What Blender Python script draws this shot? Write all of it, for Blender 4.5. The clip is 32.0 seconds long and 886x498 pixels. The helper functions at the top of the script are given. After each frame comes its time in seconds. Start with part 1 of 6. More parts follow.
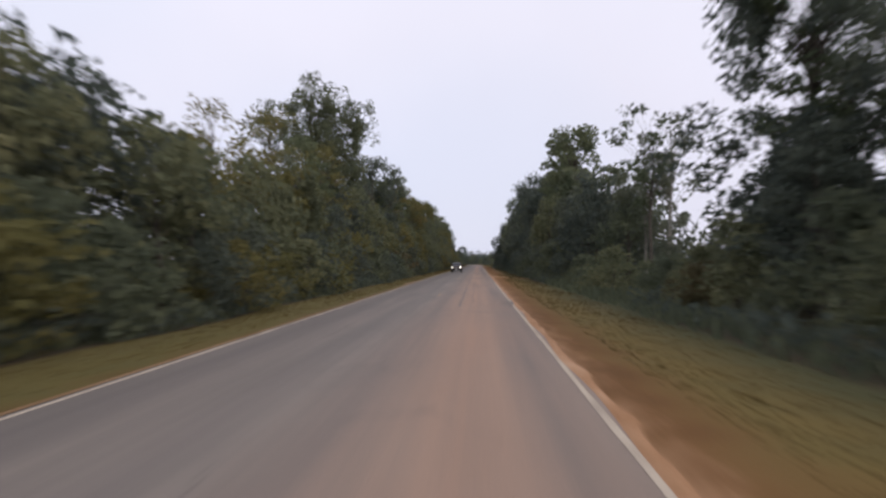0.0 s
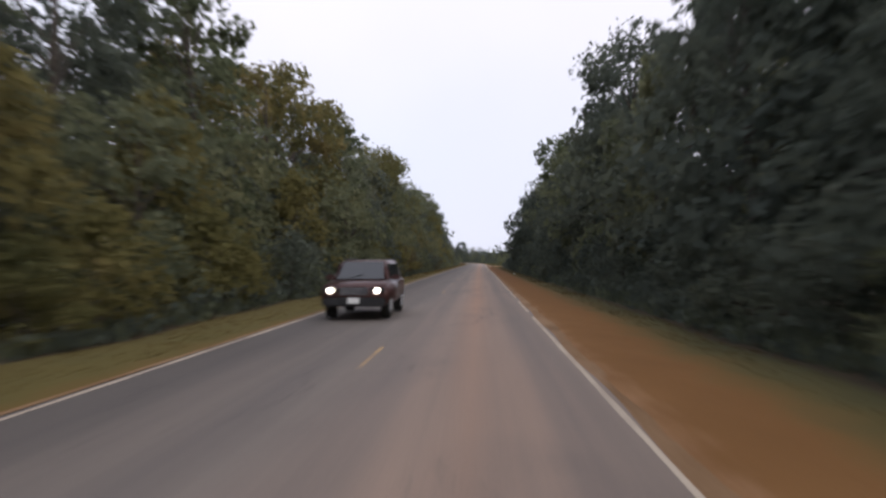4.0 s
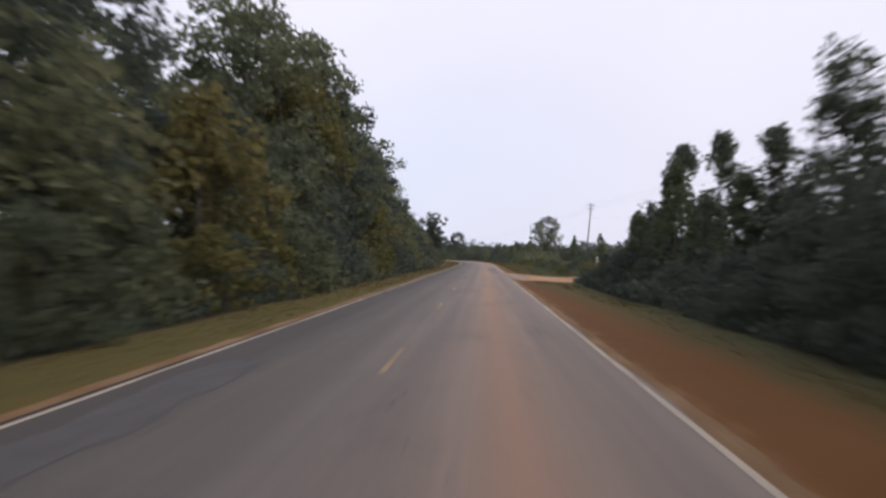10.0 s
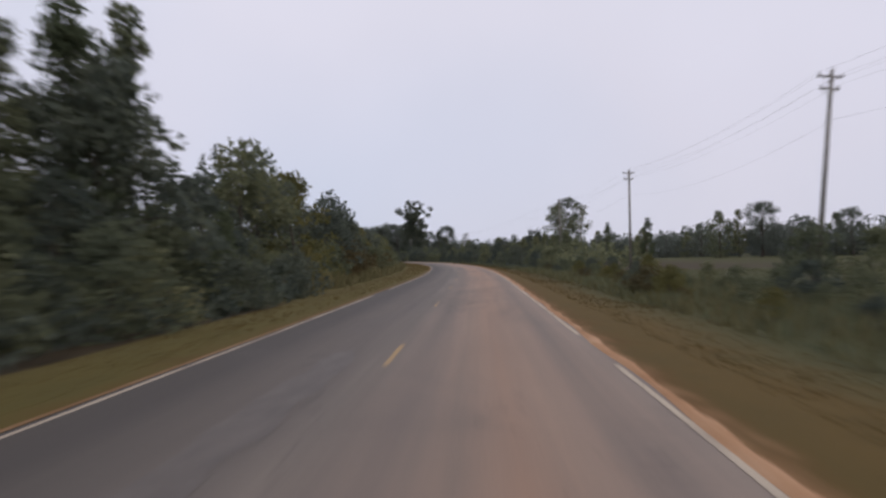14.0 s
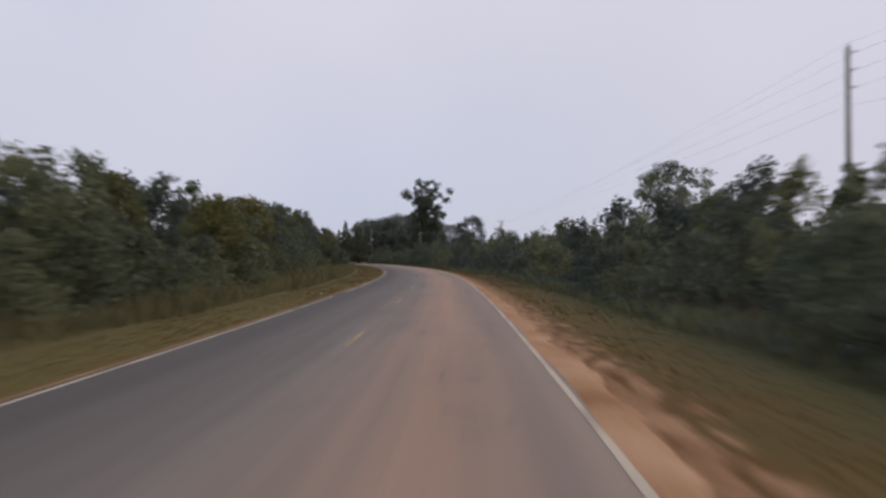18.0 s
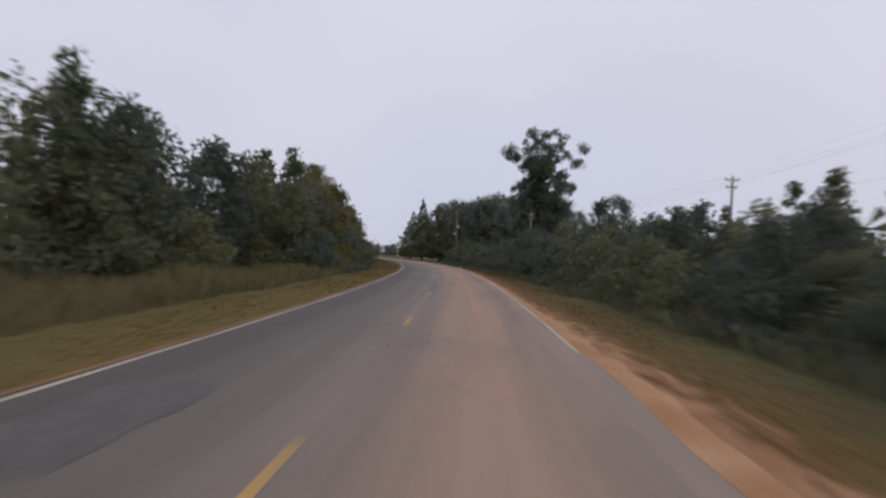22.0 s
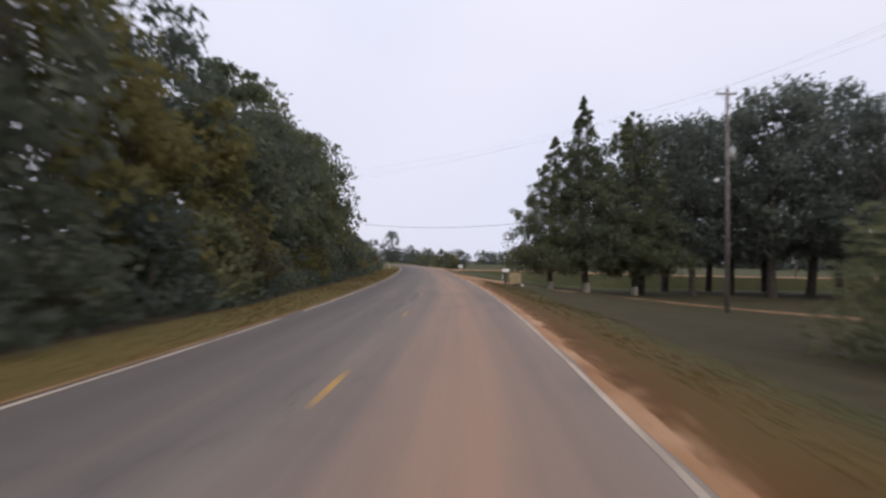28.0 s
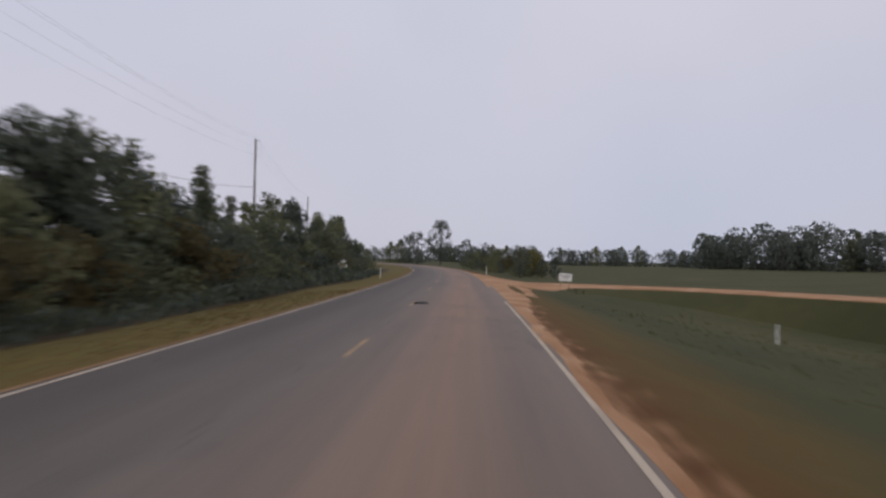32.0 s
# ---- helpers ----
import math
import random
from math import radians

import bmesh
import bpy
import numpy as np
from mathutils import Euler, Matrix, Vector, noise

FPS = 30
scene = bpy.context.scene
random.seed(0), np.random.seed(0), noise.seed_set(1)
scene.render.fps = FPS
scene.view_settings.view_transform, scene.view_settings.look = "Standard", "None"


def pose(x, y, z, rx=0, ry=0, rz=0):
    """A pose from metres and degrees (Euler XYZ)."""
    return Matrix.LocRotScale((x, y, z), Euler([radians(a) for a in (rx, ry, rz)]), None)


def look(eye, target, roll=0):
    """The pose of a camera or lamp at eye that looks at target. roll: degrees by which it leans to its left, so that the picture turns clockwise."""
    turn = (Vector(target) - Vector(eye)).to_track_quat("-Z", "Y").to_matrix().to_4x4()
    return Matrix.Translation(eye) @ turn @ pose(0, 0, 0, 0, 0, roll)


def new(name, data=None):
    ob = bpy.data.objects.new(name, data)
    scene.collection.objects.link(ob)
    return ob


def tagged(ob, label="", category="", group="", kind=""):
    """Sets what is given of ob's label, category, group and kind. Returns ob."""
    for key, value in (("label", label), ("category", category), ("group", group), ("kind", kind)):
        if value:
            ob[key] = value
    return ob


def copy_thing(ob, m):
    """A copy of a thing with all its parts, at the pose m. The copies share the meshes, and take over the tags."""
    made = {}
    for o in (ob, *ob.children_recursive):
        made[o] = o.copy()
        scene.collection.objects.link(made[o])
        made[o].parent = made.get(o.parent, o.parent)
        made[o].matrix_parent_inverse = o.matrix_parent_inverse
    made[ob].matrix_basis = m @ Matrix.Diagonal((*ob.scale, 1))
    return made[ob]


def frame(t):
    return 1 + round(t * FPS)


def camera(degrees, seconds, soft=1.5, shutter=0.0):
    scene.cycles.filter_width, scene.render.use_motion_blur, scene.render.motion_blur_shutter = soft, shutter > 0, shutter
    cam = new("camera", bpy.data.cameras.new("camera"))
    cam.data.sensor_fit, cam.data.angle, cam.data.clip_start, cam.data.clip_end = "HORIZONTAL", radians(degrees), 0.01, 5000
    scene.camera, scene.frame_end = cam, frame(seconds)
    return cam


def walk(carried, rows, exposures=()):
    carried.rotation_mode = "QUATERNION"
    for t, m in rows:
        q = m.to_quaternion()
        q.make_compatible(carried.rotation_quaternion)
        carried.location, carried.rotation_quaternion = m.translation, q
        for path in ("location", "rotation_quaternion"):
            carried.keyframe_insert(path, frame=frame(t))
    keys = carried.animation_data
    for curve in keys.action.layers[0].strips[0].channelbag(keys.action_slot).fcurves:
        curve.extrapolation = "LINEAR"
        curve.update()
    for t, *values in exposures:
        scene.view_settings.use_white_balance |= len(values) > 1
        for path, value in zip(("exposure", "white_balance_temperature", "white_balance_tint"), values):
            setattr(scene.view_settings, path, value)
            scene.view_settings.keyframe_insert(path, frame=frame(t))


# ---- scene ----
cam = camera(65.5, 32.0, soft=2.6, shutter=0.7)
PATH = [
    (0.0, 0.06, 0.00, 1.68, 91.14, 0.64, 2.28),
    (0.5, 0.19, 12.20, 1.68, 91.08, 0.37, 2.34),
    (1.0, 0.30, 24.40, 1.68, 91.13, 0.16, 2.46),
    (1.5, 0.40, 36.60, 1.68, 91.16, -0.23, 2.53),
    (2.0, 0.47, 48.80, 1.68, 91.14, -0.15, 2.68),
    (2.5, 0.58, 61.00, 1.68, 91.04, -0.17, 2.70),
    (4.5, 1.14, 109.79, 1.68, 90.94, 0.38, 2.35),
    (5.0, 1.32, 121.99, 1.68, 90.91, 0.18, 2.27),
    (5.5, 1.43, 134.19, 1.68, 90.86, 0.14, 2.32),
    (6.0, 1.54, 146.39, 1.68, 90.77, -0.04, 2.34),
    (6.5, 1.65, 158.59, 1.68, 90.81, -0.12, 2.43),
    (7.0, 1.74, 170.79, 1.68, 90.70, -0.19, 2.64),
    (7.5, 1.80, 182.99, 1.68, 90.84, 0.01, 2.82),
    (8.0, 1.85, 195.19, 1.68, 90.86, 0.21, 2.78),
    (8.5, 1.90, 207.39, 1.68, 90.79, 0.33, 2.76),
    (9.0, 1.97, 219.59, 1.68, 90.78, 0.48, 2.63),
    (9.5, 2.08, 231.79, 1.68, 90.63, 0.17, 2.55),
    (10.0, 2.20, 243.99, 1.68, 90.62, -0.16, 2.48),
    (10.5, 2.38, 256.19, 1.68, 90.58, 0.24, 2.44),
    (11.0, 2.58, 268.39, 1.68, 90.69, 0.28, 2.26),
    (11.5, 2.79, 280.59, 1.68, 90.80, 0.42, 2.23),
    (12.0, 3.01, 292.78, 1.68, 90.81, 0.37, 2.15),
    (12.5, 3.19, 304.98, 1.68, 90.79, 0.46, 2.01),
    (13.0, 3.37, 317.18, 1.68, 90.78, 0.72, 2.12),
    (13.5, 3.56, 329.38, 1.68, 90.74, 0.89, 2.15),
    (14.0, 3.73, 341.58, 1.68, 90.62, 1.32, 2.13),
    (14.5, 3.93, 353.78, 1.68, 90.63, 1.66, 2.26),
    (16.5, 4.39, 402.59, 1.68, 90.49, 1.02, 2.81),
    (17.0, 4.41, 414.79, 1.68, 90.65, 1.11, 3.26),
    (17.5, 4.27, 426.98, 1.68, 90.58, 0.70, 3.98),
    (18.0, 3.94, 439.18, 1.68, 90.73, 0.59, 4.97),
    (18.5, 3.35, 451.38, 1.68, 90.56, 0.34, 6.13),
    (19.0, 2.51, 463.55, 1.68, 90.61, 0.16, 7.36),
    (19.5, 1.33, 475.68, 1.68, 90.59, -0.15, 8.64),
    (20.0, -0.13, 487.79, 1.68, 90.68, -0.63, 9.98),
    (20.5, -1.78, 499.87, 1.68, 90.73, -1.05, 11.22),
    (21.0, -3.67, 511.92, 1.68, 90.79, -1.51, 12.21),
    (21.5, -5.71, 523.95, 1.68, 90.61, -2.17, 13.11),
    (22.0, -7.93, 535.94, 1.68, 90.46, -2.30, 13.89),
    (22.5, -10.26, 547.92, 1.68, 90.42, -1.88, 14.47),
    (23.0, -12.73, 559.80, 1.68, 90.55, -1.65, 15.17),
    (23.5, -15.35, 571.48, 1.68, 90.52, -1.58, 16.12),
    (24.0, -18.15, 583.04, 1.68, 90.52, -1.52, 17.16),
    (24.5, -21.15, 594.56, 1.68, 90.49, -1.31, 18.24),
    (25.0, -24.38, 606.01, 1.68, 90.53, -1.12, 19.36),
    (25.5, -27.81, 617.41, 1.68, 90.36, -1.12, 20.32),
    (27.5, -44.00, 663.45, 1.68, 90.76, -0.63, 24.59),
    (28.0, -48.66, 674.72, 1.68, 90.93, -0.65, 25.87),
    (28.5, -53.53, 685.92, 1.68, 91.06, -0.83, 27.07),
    (29.0, -58.60, 697.01, 1.68, 91.07, -1.11, 28.00),
    (29.5, -63.84, 708.02, 1.68, 90.97, -0.86, 28.74),
    (30.0, -69.21, 718.97, 1.68, 90.95, -0.64, 29.39),
    (30.5, -74.73, 729.85, 1.68, 90.85, -1.04, 30.02),
    (31.0, -80.36, 740.68, 1.68, 90.73, -1.57, 30.58),
    (31.5, -86.03, 751.48, 1.68, 90.67, -1.26, 30.96),
    (32.0, -91.80, 762.21, 1.68, 90.81, -0.88, 31.25),
]
EXPOSURE = [(0.0, 0.26), (1.0, 0.14), (2.0, 0.38), (3.0, 0.4), (6.0, 0.54), (9.0, 0.42), (11.0, 0.2), (12.0, 0.1), (14.0, 0.0), (18.0, -0.12), (21.0, -0.12), (25.0, 0.18),
            (28.0, 0.24), (29.5, 0.3), (30.3, 0.16), (31.0, -0.1), (32.0, -0.24)]
walk(cam, [(t, pose(*p)) for t, *p in PATH], EXPOSURE)

# ---- world and light: a dull, overcast dusk ----
world = bpy.data.worlds.new("overcast_sky")
scene.world = world
world.use_nodes = True
wn, wl = world.node_tree.nodes, world.node_tree.links
wn.clear()
sky = wn.new("ShaderNodeTexSky")
sky.sky_type = "NISHITA"
sky.sun_disc = False
sky.sun_elevation, sky.sun_rotation = radians(40), radians(139)
sky_gain = wn.new("ShaderNodeVectorMath")
sky_gain.operation = "SCALE"
sky_gain.inputs[3].default_value = 0.05
wl.new(sky.outputs[0], sky_gain.inputs[0])
way = wn.new("ShaderNodeTexCoord")
split = wn.new("ShaderNodeSeparateXYZ")
wl.new(way.outputs["Generated"], split.inputs[0])
cloud = wn.new("ShaderNodeValToRGB")
cloud.color_ramp.elements[0].position, cloud.color_ramp.elements[0].color = 0.0, (0.655, 0.655, 0.775, 1)
cloud.color_ramp.elements[1].position, cloud.color_ramp.elements[1].color = 0.6, (0.79, 0.80, 0.92, 1)
wl.new(split.outputs[2], cloud.inputs[0])
billow = wn.new("ShaderNodeTexNoise")
billow.inputs["Scale"].default_value, billow.inputs["Detail"].default_value = 2.2, 4
wl.new(way.outputs["Generated"], billow.inputs["Vector"])
soft_cloud = wn.new("ShaderNodeMapRange")
soft_cloud.inputs[3].default_value, soft_cloud.inputs[4].default_value = 0.90, 1.07
wl.new(billow.outputs[0], soft_cloud.inputs[0])
veil = wn.new("ShaderNodeTexNoise")
veil.inputs["Scale"].default_value, veil.inputs["Detail"].default_value = 1.1, 2
wl.new(way.outputs["Generated"], veil.inputs["Vector"])
tint = wn.new("ShaderNodeValToRGB")
tint.color_ramp.elements[0].position, tint.color_ramp.elements[0].color = 0.36, (0.93, 0.985, 1.03, 1)
tint.color_ramp.elements[1].position, tint.color_ramp.elements[1].color = 0.62, (1.03, 1.0, 0.99, 1)
wl.new(veil.outputs[0], tint.inputs[0])
veiled = wn.new("ShaderNodeVectorMath")
veiled.operation = "MULTIPLY"
wl.new(cloud.outputs[0], veiled.inputs[0])
wl.new(tint.outputs[0], veiled.inputs[1])
layer = wn.new("ShaderNodeVectorMath")
layer.operation = "SCALE"
wl.new(veiled.outputs[0], layer.inputs[0])
wl.new(soft_cloud.outputs[0], layer.inputs[3])
whole = wn.new("ShaderNodeMix")
whole.data_type = "RGBA"
whole.inputs[0].default_value = 0.9
wl.new(sky_gain.outputs[0], whole.inputs[6])
wl.new(layer.outputs[0], whole.inputs[7])
back = wn.new("ShaderNodeBackground")
wl.new(whole.outputs[2], back.inputs[0])
back.inputs[1].default_value = 1.06
wout = wn.new("ShaderNodeOutputWorld")
wl.new(back.outputs[0], wout.inputs[0])

sun = new("sun", bpy.data.lights.new("sun", "SUN"))
sun.data.energy, sun.data.angle, sun.data.color = 1.1, radians(40), (1.0, 0.93, 0.86)
sun.matrix_basis = look((0, 0, 60), (-30, 34, 22))


# ---- materials ----
def shader(name, rough=0.8, metal=0.0):
    m = bpy.data.materials.new(name)
    m.use_nodes = True
    b = m.node_tree.nodes["Principled BSDF"]
    b.inputs["Roughness"].default_value, b.inputs["Metallic"].default_value = rough, metal
    b.inputs["Specular IOR Level"].default_value = 0.12 if rough > 0.9 else 0.35
    return m, m.node_tree.nodes, m.node_tree.links, b


def ramp(n, stops):
    r = n.new("ShaderNodeValToRGB")
    while len(r.color_ramp.elements) < len(stops):
        r.color_ramp.elements.new(0.5)
    for e, (p, c) in zip(r.color_ramp.elements, stops):
        e.position, e.color = p, (*c, 1)
    return r


def noise_tex(n, l, scale, detail=4, vector=None, stretch=None):
    t = n.new("ShaderNodeTexNoise")
    t.inputs["Scale"].default_value, t.inputs["Detail"].default_value = scale, detail
    if vector is not None:
        if stretch:
            k = n.new("ShaderNodeMapping")
            k.inputs["Scale"].default_value = stretch
            l.new(vector, k.inputs[0])
            vector = k.outputs[0]
        l.new(vector, t.inputs["Vector"])
    return t


def mixed(n, l, fac, a, b, mode="MIX"):
    x = n.new("ShaderNodeMix")
    x.data_type, x.blend_type = "RGBA", mode
    for socket, value in ((x.inputs[0], fac), (x.inputs[6], a), (x.inputs[7], b)):
        if isinstance(value, (int, float)):
            socket.default_value = value
        elif isinstance(value, tuple):
            socket.default_value = (*value, 1)
        else:
            l.new(value, socket)
    return x.outputs[2]


def stretch_range(n, l, src, lo, hi, a=0.0, b=1.0):
    x = n.new("ShaderNodeMapRange")
    x.inputs[1].default_value, x.inputs[2].default_value = lo, hi
    x.inputs[3].default_value, x.inputs[4].default_value = a, b
    l.new(src, x.inputs[0])
    return x.outputs[0]


def maths(n, l, op, a, b=0.0):
    x = n.new("ShaderNodeMath")
    x.operation = op
    for socket, value in ((x.inputs[0], a), (x.inputs[1], b)):
        if isinstance(value, (int, float)):
            socket.default_value = value
        else:
            l.new(value, socket)
    return x.outputs[0]


def bump(n, l, b, height, strength=0.3, distance=0.02):
    k = n.new("ShaderNodeBump")
    k.inputs["Strength"].default_value, k.inputs["Distance"].default_value = strength, distance
    l.new(height, k.inputs["Height"])
    l.new(k.outputs[0], b.inputs["Normal"])


def worn(name, dark, light, scale=6.0, rough=0.8, metal=0.0, relief=0.2, fine=60.0):
    """A two-scale surface: broad stains and fine grain."""
    m, n, l, b = shader(name, rough, metal)
    at = n.new("ShaderNodeTexCoord").outputs["Object"]
    broad, grain = noise_tex(n, l, scale, 5, at), noise_tex(n, l, fine, 3, at)
    c = ramp(n, [(0.3, dark), (0.72, light)])
    l.new(broad.outputs[0], c.inputs[0])
    g = stretch_range(n, l, grain.outputs[0], 0.3, 0.7, 0.75, 1.15)
    v = n.new("ShaderNodeVectorMath")
    v.operation = "SCALE"
    l.new(c.outputs[0], v.inputs[0])
    l.new(g, v.inputs[3])
    l.new(v.outputs[0], b.inputs["Base Color"])
    if relief:
        bump(n, l, b, grain.outputs[0], relief, 0.01)
    return m


def leafy(name, stops, see=0.3):
    """Foliage: colour by leaf and by plant, with some light through the leaf."""
    m = bpy.data.materials.new(name)
    m.use_nodes = True
    n, l = m.node_tree.nodes, m.node_tree.links
    n.clear()
    out = n.new("ShaderNodeOutputMaterial")
    geo, ob = n.new("ShaderNodeNewGeometry"), n.new("ShaderNodeObjectInfo")
    at = n.new("ShaderNodeTexCoord").outputs["Object"]
    patch = noise_tex(n, l, 0.55, 3, at)
    pick = maths(n, l, "ADD", maths(n, l, "MULTIPLY", geo.outputs["Random Per Island"], 0.16),
                 maths(n, l, "ADD", maths(n, l, "MULTIPLY", ob.outputs["Random"], 0.46),
                       maths(n, l, "MULTIPLY", stretch_range(n, l, patch.outputs[0], 0.3, 0.7), 0.38)))
    c = ramp(n, stops)
    l.new(pick, c.inputs[0])
    d, t = n.new("ShaderNodeBsdfPrincipled"), n.new("ShaderNodeBsdfTranslucent")
    d.inputs["Roughness"].default_value = 0.7
    d.inputs["Specular IOR Level"].default_value = 0.08
    l.new(c.outputs[0], d.inputs["Base Color"])
    l.new(c.outputs[0], t.inputs[0])
    x = n.new("ShaderNodeMixShader")
    x.inputs[0].default_value = see
    l.new(d.outputs[0], x.inputs[1])
    l.new(t.outputs[0], x.inputs[2])
    l.new(x.outputs[0], out.inputs[0])
    return m


GREEN = leafy("green_leaves", [(0.0, (0.081, 0.096, 0.068)), (0.35, (0.120, 0.133, 0.083)), (0.7, (0.170, 0.172, 0.094)), (1.0, (0.211, 0.190, 0.096))], 0.46)
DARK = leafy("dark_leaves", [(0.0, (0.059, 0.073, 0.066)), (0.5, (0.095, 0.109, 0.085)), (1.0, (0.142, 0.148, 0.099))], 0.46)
AUTUMN = leafy("turning_leaves", [(0.0, (0.084, 0.089, 0.041)), (0.4, (0.142, 0.130, 0.050)), (0.75, (0.180, 0.152, 0.060)), (1.0, (0.212, 0.150, 0.066))], 0.45)
RED = leafy("dark_red_leaves", [(0.0, (0.050, 0.026, 0.026)), (0.5, (0.095, 0.036, 0.036)), (1.0, (0.140, 0.060, 0.046))], 0.4)
NEEDLE = leafy("needles", [(0.0, (0.066, 0.082, 0.050)), (0.5, (0.108, 0.125, 0.072)), (1.0, (0.168, 0.175, 0.094))], 0.45)
PALE = leafy("pale_thin_leaves", [(0.0, (0.108, 0.114, 0.084)), (0.5, (0.156, 0.162, 0.114)), (1.0, (0.216, 0.216, 0.156))], 0.4)
BROWN = leafy("browning_bush_leaves", [(0.0, (0.060, 0.055, 0.030)), (0.5, (0.100, 0.080, 0.040)), (1.0, (0.15, 0.105, 0.050))], 0.4)
STRAW = leafy("dry_weeds", [(0.0, (0.10, 0.098, 0.046)), (0.5, (0.15, 0.13, 0.066)), (1.0, (0.21, 0.165, 0.085))], 0.4)
BLADE = leafy("mown_grass", [(0.0, (0.078, 0.064, 0.023)), (0.5, (0.100, 0.073, 0.027)), (0.85, (0.125, 0.082, 0.033)), (1.0, (0.150, 0.092, 0.038))], 0.5)
# paler and bluer than the other greens: distance haze put into the leaf colour
HAZED_LEAF = leafy("hazed_leaves", [(0.0, (0.092, 0.106, 0.092)), (0.5, (0.120, 0.134, 0.114)), (1.0, (0.156, 0.168, 0.134))], 0.46)
FIELD_BLADE = leafy("meadow_blades", [(0.0, (0.070, 0.078, 0.032)), (0.5, (0.095, 0.100, 0.042)), (1.0, (0.135, 0.122, 0.055))], 0.5)
BARK = worn("bark", (0.035, 0.028, 0.022), (0.10, 0.085, 0.068), 5, 0.9, 0, 0.6, 30)
PALE_BARK = worn("pale_bark", (0.13, 0.12, 0.10), (0.26, 0.24, 0.21), 4, 0.9, 0, 0.5, 30)
POLE_WOOD = worn("weathered_pole_wood", (0.11, 0.095, 0.085), (0.22, 0.20, 0.18), 3, 0.85, 0, 0.4, 40)
BOX_WOOD = worn("raw_yellow_wood", (0.26, 0.19, 0.10), (0.46, 0.36, 0.21), 4, 0.75, 0, 0.3, 50)
DARK_WOOD = worn("dark_weathered_wood", (0.030, 0.024, 0.020), (0.075, 0.062, 0.052), 4, 0.9, 0, 0.4, 40)
STEEL = worn("galvanised_steel", (0.28, 0.28, 0.29), (0.45, 0.45, 0.46), 8, 0.45, 0.8, 0.1)
CABLE = worn("black_cable", (0.02, 0.02, 0.022), (0.04, 0.04, 0.042), 3, 0.6, 0, 0)
CERAMIC = worn("grey_porcelain", (0.25, 0.24, 0.24), (0.40, 0.39, 0.38), 10, 0.3, 0, 0)
WHITEWASH = worn("old_whitewash", (0.28, 0.25, 0.20), (0.48, 0.45, 0.38), 6, 0.9, 0, 0.3)
WHITE_PAINT = worn("white_sign_paint", (0.66, 0.66, 0.64), (0.82, 0.82, 0.80), 5, 0.5, 0, 0)
YELLOW_PAINT = worn("yellow_sign_paint", (0.62, 0.36, 0.03), (0.75, 0.48, 0.05), 5, 0.5, 0, 0)
BLACK_PAINT = worn("black_paint", (0.015, 0.015, 0.015), (0.035, 0.035, 0.035), 6, 0.5, 0, 0)
LITTER = worn("dirty_white_plastic", (0.50, 0.49, 0.46), (0.72, 0.72, 0.70), 12, 0.4, 0, 0.2)


